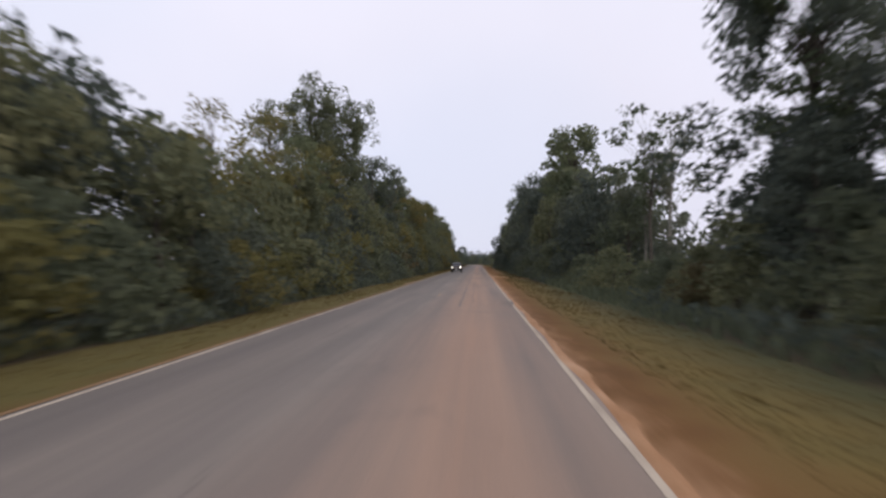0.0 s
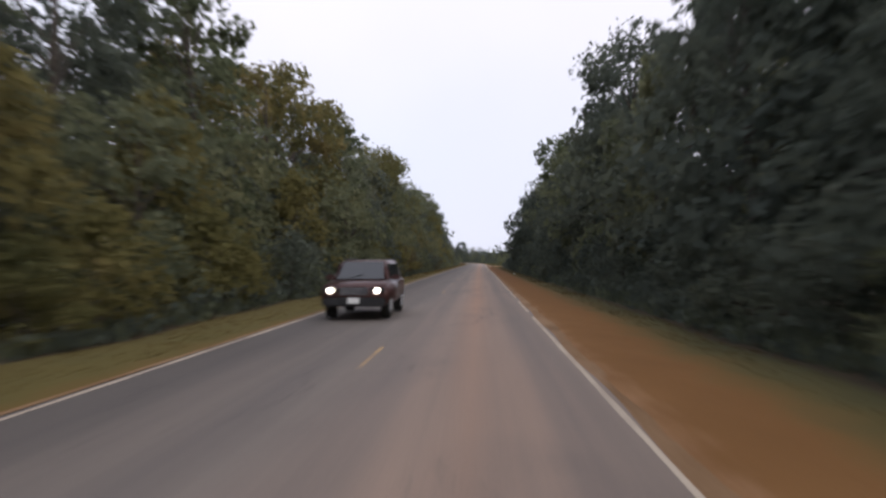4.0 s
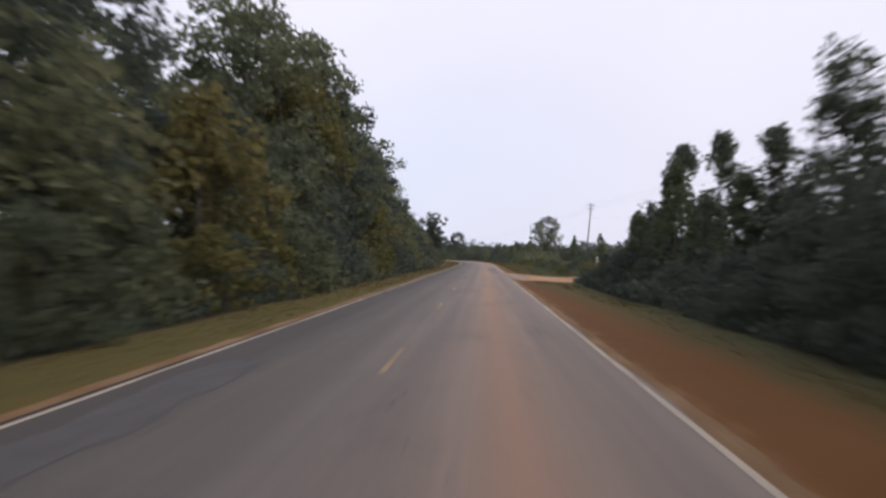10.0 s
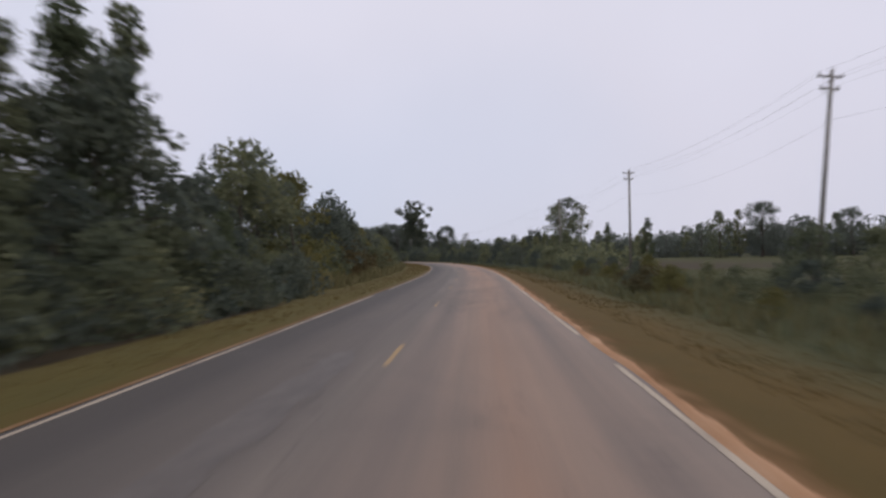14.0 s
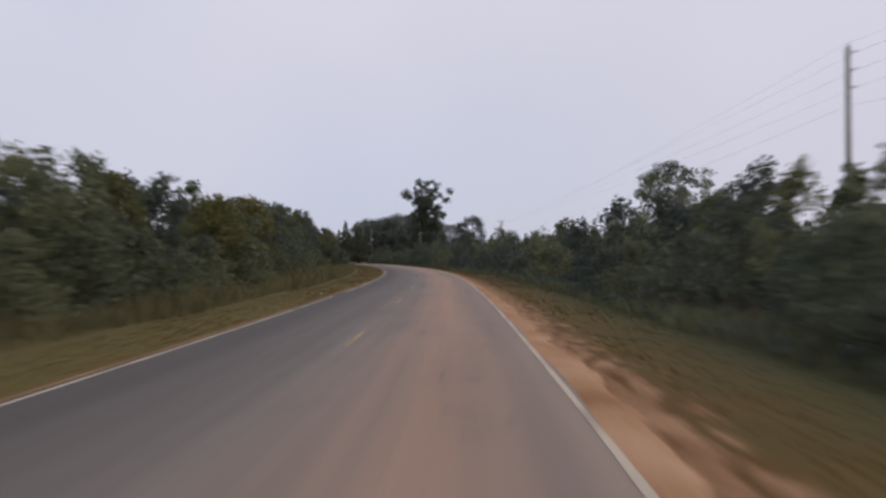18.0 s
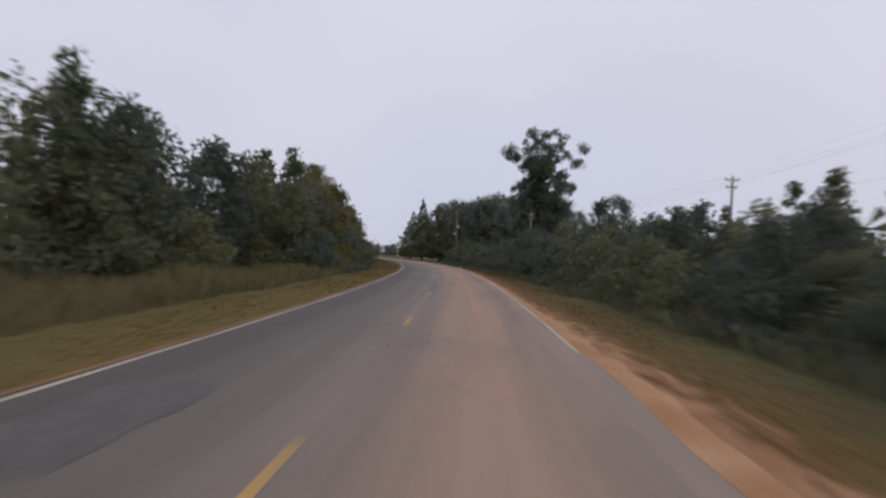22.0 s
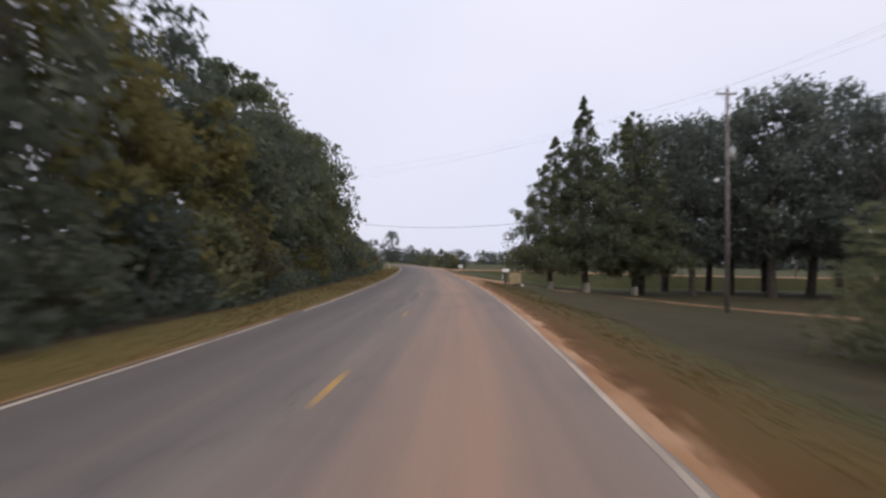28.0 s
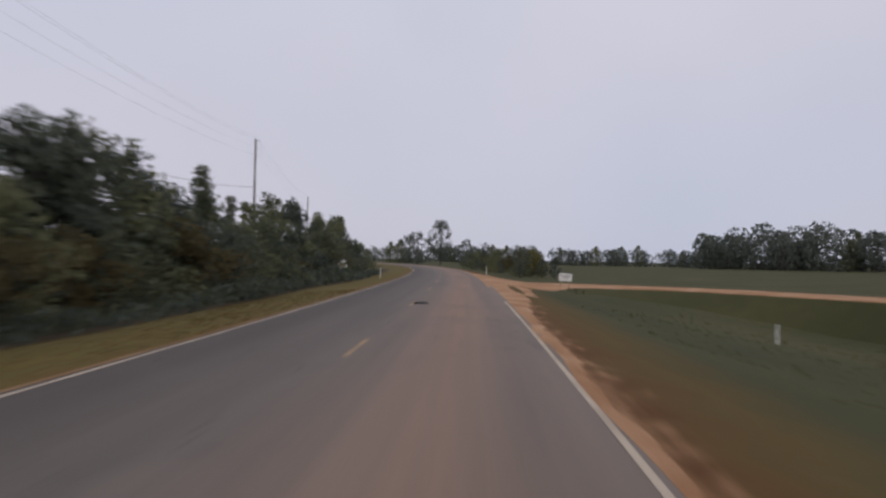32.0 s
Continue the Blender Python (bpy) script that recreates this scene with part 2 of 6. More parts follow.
def tinted_road(name, glow_gain=1.0):
    """Old asphalt; the map's u is metres from the centre line, v metres along the road."""
    m, n, l, b = shader(name, 0.84)
    uv = n.new("ShaderNodeUVMap").outputs[0]
    sep = n.new("ShaderNodeSeparateXYZ")
    l.new(uv, sep.inputs[0])
    u, run = sep.outputs[0], sep.outputs[1]
    grit = noise_tex(n, l, 38.0, 3, uv)
    blot = noise_tex(n, l, 0.8, 5, uv, (1.0, 0.16, 1.0))
    streak = noise_tex(n, l, 2.4, 4, uv, (1.0, 0.02, 1.0))
    long = noise_tex(n, l, 0.05, 2, uv)
    base = ramp(n, [(0.22, (0.142, 0.119, 0.102)), (0.5, (0.206, 0.169, 0.142)), (0.78, (0.288, 0.230, 0.188))])
    mix = maths(n, l, "ADD", maths(n, l, "MULTIPLY", blot.outputs[0], 0.45), maths(n, l, "MULTIPLY", streak.outputs[0], 0.55))
    l.new(mix, base.inputs[0])

    def band(at, half):
        x = maths(n, l, "DIVIDE", maths(n, l, "ABSOLUTE", maths(n, l, "SUBTRACT", u, at)), half)
        return stretch_range(n, l, x, 0.0, 1.0, 1.0, 0.0)
    # warm headlight glow along the right lane, put into its colour as orange
    broad = maths(n, l, "MULTIPLY", band(1.75, 2.1), stretch_range(n, l, streak.outputs[0], 0.25, 0.75, 0.5, 1.0))
    straight = maths(n, l, "MULTIPLY", stretch_range(n, l, run, 70, 120), stretch_range(n, l, run, 330, 400, 1.0, 0.0))
    glow_core = maths(n, l, "MULTIPLY", maths(n, l, "MULTIPLY", band(1.65, 0.85), straight), 0.9)
    glow = maths(n, l, "MAXIMUM", maths(n, l, "MULTIPLY", broad, stretch_range(n, l, straight, 0.0, 1.0, 1.0, 0.55)), glow_core)
    glow = maths(n, l, "MULTIPLY", glow, stretch_range(n, l, long.outputs[0], 0.3, 0.7, 0.75 * glow_gain, 1.0 * glow_gain))
    c = mixed(n, l, maths(n, l, "MULTIPLY", glow, 0.85), base.outputs[0], (0.385, 0.212, 0.130))
    tracks = maths(n, l, "MAXIMUM", maths(n, l, "MAXIMUM", band(0.45, 0.6), band(2.75, 0.5)), maths(n, l, "MAXIMUM", band(-0.9, 0.5), band(-2.6, 0.5)))
    c = mixed(n, l, maths(n, l, "MULTIPLY", tracks, stretch_range(n, l, blot.outputs[0], 0.3, 0.7, 0.08, 0.55)), c, (0.106, 0.091, 0.086))
    # left lane darkened towards its edge: lens fall-off and missing glow put into colour
    dimmed = maths(n, l, "MULTIPLY", stretch_range(n, l, u, -2.6, 0.7, 0.84, 0.0), maths(n, l, "MULTIPLY", stretch_range(n, l, run, 40, 130, 0.45, 1.0), maths(n, l, "MAXIMUM", stretch_range(n, l, run, 580, 640, 1.0, 0.72), stretch_range(n, l, run, 735, 765))))
    c = mixed(n, l, dimmed, c, (0.060, 0.051, 0.047))
    c = mixed(n, l, stretch_range(n, l, run, 740, 780, 0.0, 0.3), c, (0.085, 0.066, 0.054))
    # old seams and worn islands in the surface
    island = noise_tex(n, l, 0.33, 6, uv, (1.0, 0.35, 1.0))
    island.inputs["Distortion"].default_value = 0.8
    c = mixed(n, l, stretch_range(n, l, island.outputs[0], 0.52, 0.66, 0.0, 0.26), c, (0.115, 0.098, 0.089))
    crack = n.new("ShaderNodeTexVoronoi")
    crack.feature = "DISTANCE_TO_EDGE"
    crack.inputs["Scale"].default_value = 0.42
    bent = noise_tex(n, l, 1.1, 4, uv)
    warp = n.new("ShaderNodeVectorMath")
    warp.operation = "ADD"
    l.new(uv, warp.inputs[0])
    l.new(bent.outputs["Color"], warp.inputs[1])
    l.new(warp.outputs[0], crack.inputs["Vector"])
    c = mixed(n, l, maths(n, l, "MULTIPLY", stretch_range(n, l, crack.outputs["Distance"], 0.0, 0.012, 0.55, 0.0), stretch_range(n, l, island.outputs[0], 0.45, 0.6)), c, (0.050, 0.043, 0.040))
    g = n.new("ShaderNodeVectorMath")
    g.operation = "SCALE"
    l.new(c, g.inputs[0])
    l.new(stretch_range(n, l, grit.outputs[0], 0.25, 0.75, 0.77, 1.05), g.inputs[3])
    l.new(g.outputs[0], b.inputs["Base Color"])
    bump(n, l, b, grit.outputs[0], 0.35, 0.008)
    return m


ASPHALT = tinted_road("old_asphalt")
PATCH = worn("fresh_asphalt", (0.066, 0.060, 0.058), (0.112, 0.100, 0.096), 3, 0.85, 0, 0.3, 90)
SEAL = worn("crack_sealer", (0.055, 0.048, 0.045), (0.090, 0.078, 0.072), 5, 0.85, 0, 0.1, 90)


def paint(name, colour, wear=0.5):
    m, n, l, b = shader(name, 0.92)
    at = n.new("ShaderNodeTexCoord").outputs["Object"]
    chip, fine = noise_tex(n, l, 0.7, 6, at), noise_tex(n, l, 18.0, 4, at)
    k = maths(n, l, "ADD", maths(n, l, "MULTIPLY", chip.outputs[0], 0.6), maths(n, l, "MULTIPLY", fine.outputs[0], 0.4))
    l.new(mixed(n, l, stretch_range(n, l, k, wear - 0.08, wear + 0.14), colour, (0.21, 0.165, 0.135)), b.inputs["Base Color"])
    return m


LINE_WHITE = paint("worn_white_line", (0.44, 0.365, 0.285), 0.55)
LINE_PALE = paint("faded_lane_line", (0.40, 0.27, 0.14), 0.47)
OLD_PATCH = worn("worn_asphalt_repair", (0.088, 0.075, 0.068), (0.150, 0.126, 0.112), 3, 0.75, 0, 0.3, 90)
LINE_YELLOW = paint("worn_yellow_line", (0.42, 0.25, 0.085), 0.49)


def clay(name, stops, rough=0.95):
    m, n, l, b = shader(name, rough)
    at = n.new("ShaderNodeTexCoord").outputs["Object"]
    big, fine = noise_tex(n, l, 0.5, 5, at), noise_tex(n, l, 14.0, 5, at)
    k = maths(n, l, "ADD", maths(n, l, "MULTIPLY", big.outputs[0], 0.65), maths(n, l, "MULTIPLY", fine.outputs[0], 0.35))
    c = ramp(n, stops)
    l.new(k, c.inputs[0])
    l.new(c.outputs[0], b.inputs["Base Color"])
    bump(n, l, b, fine.outputs[0], 0.5, 0.03)
    return m


DULL_CLAY = clay("dull_brown_clay", [(0.3, (0.13, 0.072, 0.034)), (0.5, (0.20, 0.118, 0.062)), (0.7, (0.30, 0.19, 0.115))])
CLAY = clay("sandy_red_clay", [(0.3, (0.20, 0.092, 0.038)), (0.5, (0.34, 0.190, 0.104)), (0.68, (0.47, 0.300, 0.190))])


def ground_mat():
    """Mown verge near the road, meadow further out, leaf litter under the woods and painted shade under the lawn trees
    (attribute 'litter').
    """
    m, n, l, b = shader("verge_and_field", 0.95)
    uv = n.new("ShaderNodeUVMap").outputs[0]
    at = n.new("ShaderNodeTexCoord").outputs["Object"]
    sep = n.new("ShaderNodeSeparateXYZ")
    l.new(uv, sep.inputs[0])
    big, mid, fine = noise_tex(n, l, 0.09, 5, at), noise_tex(n, l, 0.7, 5, at), noise_tex(n, l, 16.0, 5, at)
    k = maths(n, l, "ADD", maths(n, l, "MULTIPLY", mid.outputs[0], 0.6), maths(n, l, "MULTIPLY", fine.outputs[0], 0.4))
    verge = ramp(n, [(0.3, (0.094, 0.071, 0.023)), (0.45, (0.138, 0.097, 0.031)), (0.6, (0.116, 0.087, 0.029)), (0.75, (0.170, 0.110, 0.041))])
    l.new(k, verge.inputs[0])
    bare = ramp(n, [(0.32, (0.100, 0.051, 0.018)), (0.5, (0.146, 0.073, 0.027)), (0.68, (0.205, 0.108, 0.044))])
    l.new(k, bare.inputs[0])
    field = ramp(n, [(0.3, (0.040, 0.042, 0.019)), (0.5, (0.057, 0.056, 0.024)), (0.7, (0.086, 0.076, 0.033))])
    l.new(maths(n, l, "ADD", maths(n, l, "MULTIPLY", big.outputs[0], 0.6), maths(n, l, "MULTIPLY", k, 0.4)), field.inputs[0])
    woods = ramp(n, [(0.3, (0.030, 0.024, 0.015)), (0.6, (0.060, 0.044, 0.026)), (0.8, (0.085, 0.066, 0.036))])
    l.new(k, woods.inputs[0])
    far = maths(n, l, "ABSOLUTE", sep.outputs[0])
    wave = maths(n, l, "MULTIPLY", maths(n, l, "SUBTRACT", mid.outputs[0], 0.5), 1.8)
    warmed = maths(n, l, "MULTIPLY", stretch_range(n, l, sep.outputs[1], 30, 125), stretch_range(n, l, sep.outputs[1], 250, 290, 1.0, 0.0))
    grassy = maths(n, l, "MULTIPLY", stretch_range(n, l, sep.outputs[1], 314, 330), stretch_range(n, l, sep.outputs[1], 400, 435, 0.9, 0.0))
    # bare clay beside the asphalt, wider on the right; headlight warmth in its colour
    reach = maths(n, l, "ADD", maths(n, l, "SUBTRACT", maths(n, l, "ADD", far, 0.7), maths(n, l, "MULTIPLY", stretch_range(n, l, sep.outputs[0], -1.0, 1.0), maths(n, l, "SUBTRACT", stretch_range(n, l, warmed, 0.0, 1.0, 0.9, 2.3), grassy))), maths(n, l, "MULTIPLY", wave, 1.1))
    soil = mixed(n, l, maths(n, l, "MULTIPLY", warmed, 0.7), bare.outputs[0], (0.215, 0.104, 0.034))
    c = mixed(n, l, stretch_range(n, l, reach, 3.7, 5.0), soil, verge.outputs[0])
    # darker, browner verge on the lane's outer side along the straight and the bend
    thin = maths(n, l, "MULTIPLY", stretch_range(n, l, sep.outputs[0], -1.0, 1.0), stretch_range(n, l, sep.outputs[1], 100, 200, 0.2, 1.0))
    c = mixed(n, l, thin, c, mixed(n, l, 1.0, c, (0.72, 0.66, 0.66), "MULTIPLY"))
    lush = maths(n, l, "MULTIPLY", stretch_range(n, l, sep.outputs[0], -1.0, 1.0, 1.0, 0.0), stretch_range(n, l, sep.outputs[1], 380, 480, 1.0, 0.5))
    c = mixed(n, l, lush, c, mixed(n, l, 1.0, c, (0.72, 0.80, 0.78), "MULTIPLY"))
    sand = ramp(n, [(0.35, (0.17, 0.080, 0.035)), (0.6, (0.33, 0.19, 0.108))])
    l.new(k, sand.inputs[0])
    spill = n.new("ShaderNodeAttribute")
    spill.attribute_name = "sand"
    ragged = maths(n, l, "MULTIPLY", maths(n, l, "MINIMUM", maths(n, l, "ADD", spill.outputs["Fac"], 0.3), 1.0), maths(n, l, "MULTIPLY", maths(n, l, "SUBTRACT", noise_tex(n, l, 1.0, 7, uv, (3.2, 1.5, 1.0)).outputs[0], 0.5), 4.2))
    c = mixed(n, l, stretch_range(n, l, maths(n, l, "SUBTRACT", maths(n, l, "ADD", maths(n, l, "ADD", far, ragged), stretch_range(n, l, sep.outputs[0], -1.0, 1.0, 1.0, 0.0)), spill.outputs["Fac"]), 3.35, 3.95, 0.85, 0.0), c, sand.outputs[0])
    c = mixed(n, l, stretch_range(n, l, maths(n, l, "ADD", far, wave), 5.4, 7.6), c, mixed(n, l, maths(n, l, "MULTIPLY", stretch_range(n, l, sep.outputs[0], -1.0, 1.0, 0.55, 0.0), stretch_range(n, l, far, 12, 26, 1.0, 0.0)), field.outputs[0], verge.outputs[0]))
    a = n.new("ShaderNodeAttribute")
    a.attribute_name = "litter"
    c = mixed(n, l, a.outputs["Fac"], c, woods.outputs[0])
    l.new(c, b.inputs["Base Color"])
    bump(n, l, b, fine.outputs[0], 0.4, 0.03)
    return m


GROUND = ground_mat()

# ---- the road's line: heading in degrees (to the left of +y) by metres along it ----
BEND = [(-80, -0.63), (180, -0.63), (340, -0.96), (390, -0.44), (420, 1.60), (450, 3.87), (480, 5.48), (510, 8.42), (540, 11.37), (570, 13.16),
        (600, 15.34), (640, 18.97), (680, 23.03), (720, 26.54), (770, 28.23), (830, 30.03), (880, 34.00), (940, 41.00), (1040, 52.00)]
S0, S1 = -80, 1040
LINE_S = np.arange(S0, S1 + 0.5, 1.0)
LINE_H = np.radians(np.interp(LINE_S, [b[0] for b in BEND], [b[1] for b in BEND]))
LINE_X = np.concatenate([[0], np.cumsum(-np.sin((LINE_H[1:] + LINE_H[:-1]) / 2))])
LINE_Y = np.concatenate([[0], np.cumsum(np.cos((LINE_H[1:] + LINE_H[:-1]) / 2))])
LINE_X += -1.870 - np.interp(0, LINE_S, LINE_X)
LINE_Y -= np.interp(0, LINE_S, LINE_Y)

# the right half of the road is a little wider in places
WIDER = [(0, -0.07), (60, -0.08), (120, -0.03), (180, 0.14), (240, 0.06), (300, 0.05), (360, 0.02), (420, 0.02), (480, 0.03), (540, 0.07), (600, 0.08), (660, 0.13), (720, 0.08), (780, 0.19), (840, 0.10)]


def wider(s):
    return float(np.interp(s, *zip(*WIDER)))


def heading(s):
    return float(np.interp(s, LINE_S, LINE_H))


def plan(s, lat):
    """World x, y of a place s metres along the road and lat metres to the right of its centre line."""
    h = np.interp(s, LINE_S, LINE_H)
    return np.interp(s, LINE_S, LINE_X) + lat * np.cos(h), np.interp(s, LINE_S, LINE_Y) + lat * np.sin(h)


def height(s, lat):
    """Height of the ground: flat under the road, ditches beside it, lower land to the right at the end."""
    s, lat = np.asarray(s, float), np.asarray(lat, float)
    a = np.abs(lat)
    z = -np.interp(a, [0, 3.6, 4.2, 6.5, 9.0, 14.0, 30.0, 300.0], [0.03, 0.03, 0.06, 0.22, 0.38, 0.42, 0.5, 0.6])
    low = np.interp(s, [560, 680, 765, 800, 818, 840], [0, 1, 1, 1.5, 1.5, 0.5]) * np.where(lat > 0, 1.0, 0.0) * np.interp(a, [5, 9, 22, 60], [0, 0.35, 1.6, 1.5])
    x, y = plan(s, lat)
    roll = np.interp(a, [5, 9, 16, 24], [0, 1, 1, 0]) * (0.10 * np.sin(x * 0.31 + 1.3) * np.cos(y * 0.27) + 0.07 * np.sin(x * 0.9 + y * 0.7))
    return z - low + roll


GRID_S = np.arange(S0, S1 + 1, 5.0)
GRID_L = np.array([-260, -120, -60, -36, -26, -20, -16, -13, -11, -9.5, -8, -7.35, -7.0, -6, -5, -4.3, -3.8, -3.3, 0, 3.3, 3.8, 4.3, 5, 6, 7.3, 7.7, 8.4, 9.5, 11, 13, 16, 20, 26, 36, 60, 120, 260.0])
GRID_Z = height(*np.meshgrid(GRID_S, GRID_L, indexing="ij"))


def on_ground(s, lat):
    """Height of the ground sheet itself, between its corners."""
    s, lat = np.clip(np.asarray(s, float), S0, S1 - 0.01), np.clip(np.asarray(lat, float), -259.9, 259.9)
    i = ((s - S0) / 5.0).astype(int)
    j = np.searchsorted(GRID_L, lat, side="right") - 1
    u = (s - GRID_S[i]) / 5.0
    w = (lat - GRID_L[j]) / (GRID_L[j + 1] - GRID_L[j])
    return (GRID_Z[i, j] * (1 - u) + GRID_Z[i + 1, j] * u) * (1 - w) + (GRID_Z[i, j + 1] * (1 - u) + GRID_Z[i + 1, j + 1] * u) * w


def put(s, lat, dz=0.0, turn=0.0, k=(1, 1, 1)):
    x, y = plan(s, lat)
    return pose(float(x), float(y), float(height(s, lat)) + dz, 0, 0, math.degrees(heading(s)) + turn) @ Matrix.Diagonal((*k, 1))


# ---- mesh helpers ----
def raw(name, verts, faces, mat, smooth=False, uv=None):
    me = bpy.data.meshes.new(name)
    verts, faces = np.asarray(verts, np.float32), np.asarray(faces, np.int32)
    k = faces.shape[1]
    me.vertices.add(len(verts))
    me.vertices.foreach_set("co", verts.ravel())
    me.loops.add(faces.size)
    me.loops.foreach_set("vertex_index", faces.ravel())
    me.polygons.add(len(faces))
    me.polygons.foreach_set("loop_start", np.arange(0, faces.size, k, dtype=np.int32))
    me.polygons.foreach_set("loop_total", np.full(len(faces), k, np.int32))
    me.update(calc_edges=True)
    if uv is not None:
        layer_uv = me.uv_layers.new(name="UVMap")
        layer_uv.data.foreach_set("uv", np.asarray(uv, np.float32)[faces.ravel()].ravel())
    if smooth:
        me.polygons.foreach_set("use_smooth", np.ones(len(faces), bool))
    me.materials.append(mat)
    me.validate()
    return me


def part(name, data, material, parent, label="", smooth=False):
    """Links a bmesh or a mesh as one object under a thing or a part."""
    if isinstance(data, bmesh.types.BMesh):
        me = bpy.data.meshes.new(name)
        data.to_mesh(me)
        data.free()
        me.materials.append(material)
        if smooth:
            for f in me.polygons:
                f.use_smooth = True
    else:
        me = data
    ob = new(name, me)
    if parent is not None:
        ob.parent = parent
    if label:
        tagged(ob, label)
    return ob


def box(bm, size, at, bevel=0.0, turn=None):
    m = Matrix.Translation(at) @ (turn or Matrix()) @ Matrix.Diagonal((*size, 1))
    v = bmesh.ops.create_cube(bm, size=1, matrix=m)["verts"]
    if bevel:
        bmesh.ops.bevel(bm, geom=list({e for x in v for e in x.link_edges}), offset=bevel, segments=2, affect="EDGES")
    return bm


def solid(size, at, bevel=0.0, turn=None):
    return box(bmesh.new(), size, at, bevel, turn)


def rod(p, q, r0, r1=None, sides=10, bm=None):
    bm = bm or bmesh.new()
    p, q = Vector(p), Vector(q)
    m = Matrix.Translation((p + q) / 2) @ (q - p).to_track_quat("Z", "Y").to_matrix().to_4x4()
    bmesh.ops.create_cone(bm, cap_ends=True, segments=sides, radius1=r0, radius2=r0 if r1 is None else r1, depth=(q - p).length, matrix=m)
    return bm


def tube(points, radii, sides=6):
    """Vertices and quads of a tapered tube along points."""
    pts, vs, fs = [Vector(p) for p in points], [], []
    for i, p in enumerate(pts):
        d = (pts[min(i + 1, len(pts) - 1)] - pts[max(i - 1, 0)]).normalized()
        a = d.cross(Vector((0.31, 0.95, 0.05))).normalized()
        c = d.cross(a)
        for k in range(sides):
            t = 2 * math.pi * k / sides
            vs.append(p + (a * math.cos(t) + c * math.sin(t)) * radii[i])
    for i in range(len(pts) - 1):
        for k in range(sides):
            j = (k + 1) % sides
            fs.append((i * sides + k, i * sides + j, (i + 1) * sides + j, (i + 1) * sides + k))
    return [tuple(v) for v in vs], fs


def joined(tubes):
    vs, fs = [], []
    for v, f in tubes:
        o = len(vs)
        vs += v
        fs += [tuple(i + o for i in q) for q in f]
    return vs, fs


def leaf_quads(rng, centres, sizes, lift=0.25, droop=0.0):
    """A pointed leaf spray at each centre."""
    n = len(centres)
    d = rng.normal(size=(n, 3))
    d[:, 2] = d[:, 2] * 0.7 + lift
    d /= np.linalg.norm(d, axis=1)[:, None]
    t = np.cross(d, rng.normal(size=(n, 3)))
    t /= np.linalg.norm(t, axis=1)[:, None] + 1e-9
    b = np.cross(d, t)
    w = sizes[:, None]
    fold = d * w * rng.uniform(-0.2, 0.2, (n, 1))
    v = np.stack([centres + t * w * 0.62, centres - t * w * 0.5 + b * w * 0.40 + fold, centres - t * w * 0.62 - b * w * 0.34], 1)
    return v.reshape(-1, 3), np.arange(3 * n).reshape(-1, 3)


# ---- ground: one sheet from the ditches to the horizon ----
# sandy clay edges, wider where vehicles run off the asphalt
WIDE = [(-80, 0.15), (0, 0.2), (12, 0.35), (30, 0.2), (55, 0.25), (74, 0.5), (78, 1.1), (82, 1.1), (86, 0.5), (105, 0.3), (120, 0.7), (135, 0.35), (200, 0.3), (245, 0.45), (285, 0.4), (292, 0.2), (294, -2), (314, -2), (316, 0.5), (320, 0.8), (335, 0.7), (360, 0.5),
        (405, 0.9), (425, 0.9), (440, 1.3), (448, 2.4), (468, 2.4), (490, 1.5), (515, 1.0), (530, 1.4), (541, 2.6), (552, 2.3), (562, 0.9), (590, 1.2), (612, 1.8), (640, 1.4), (690, 1.3), (715, 1.0),
        (735, 1.2), (750, 1.6), (765, 1.3), (785, 0.9), (800, 1.1), (810, 4.0), (818, 8.0), (834, 10.0), (850, 8.0), (862, 1.5), (880, 0.8), (1040, 0.8)]
WOODS = [(-1, -60, 372, 7.2), (-1, 380, 500, 10), (-1, 500, 598, 15), (-1, 592, 900, 7.2),
         (1, -60, 30, 8), (1, 62, 252, 7.5), (1, 252, 288, 8), (1, 425, 692, 7.9), (1, 692, 745, 7.6), (1, 745, 776, 14)]


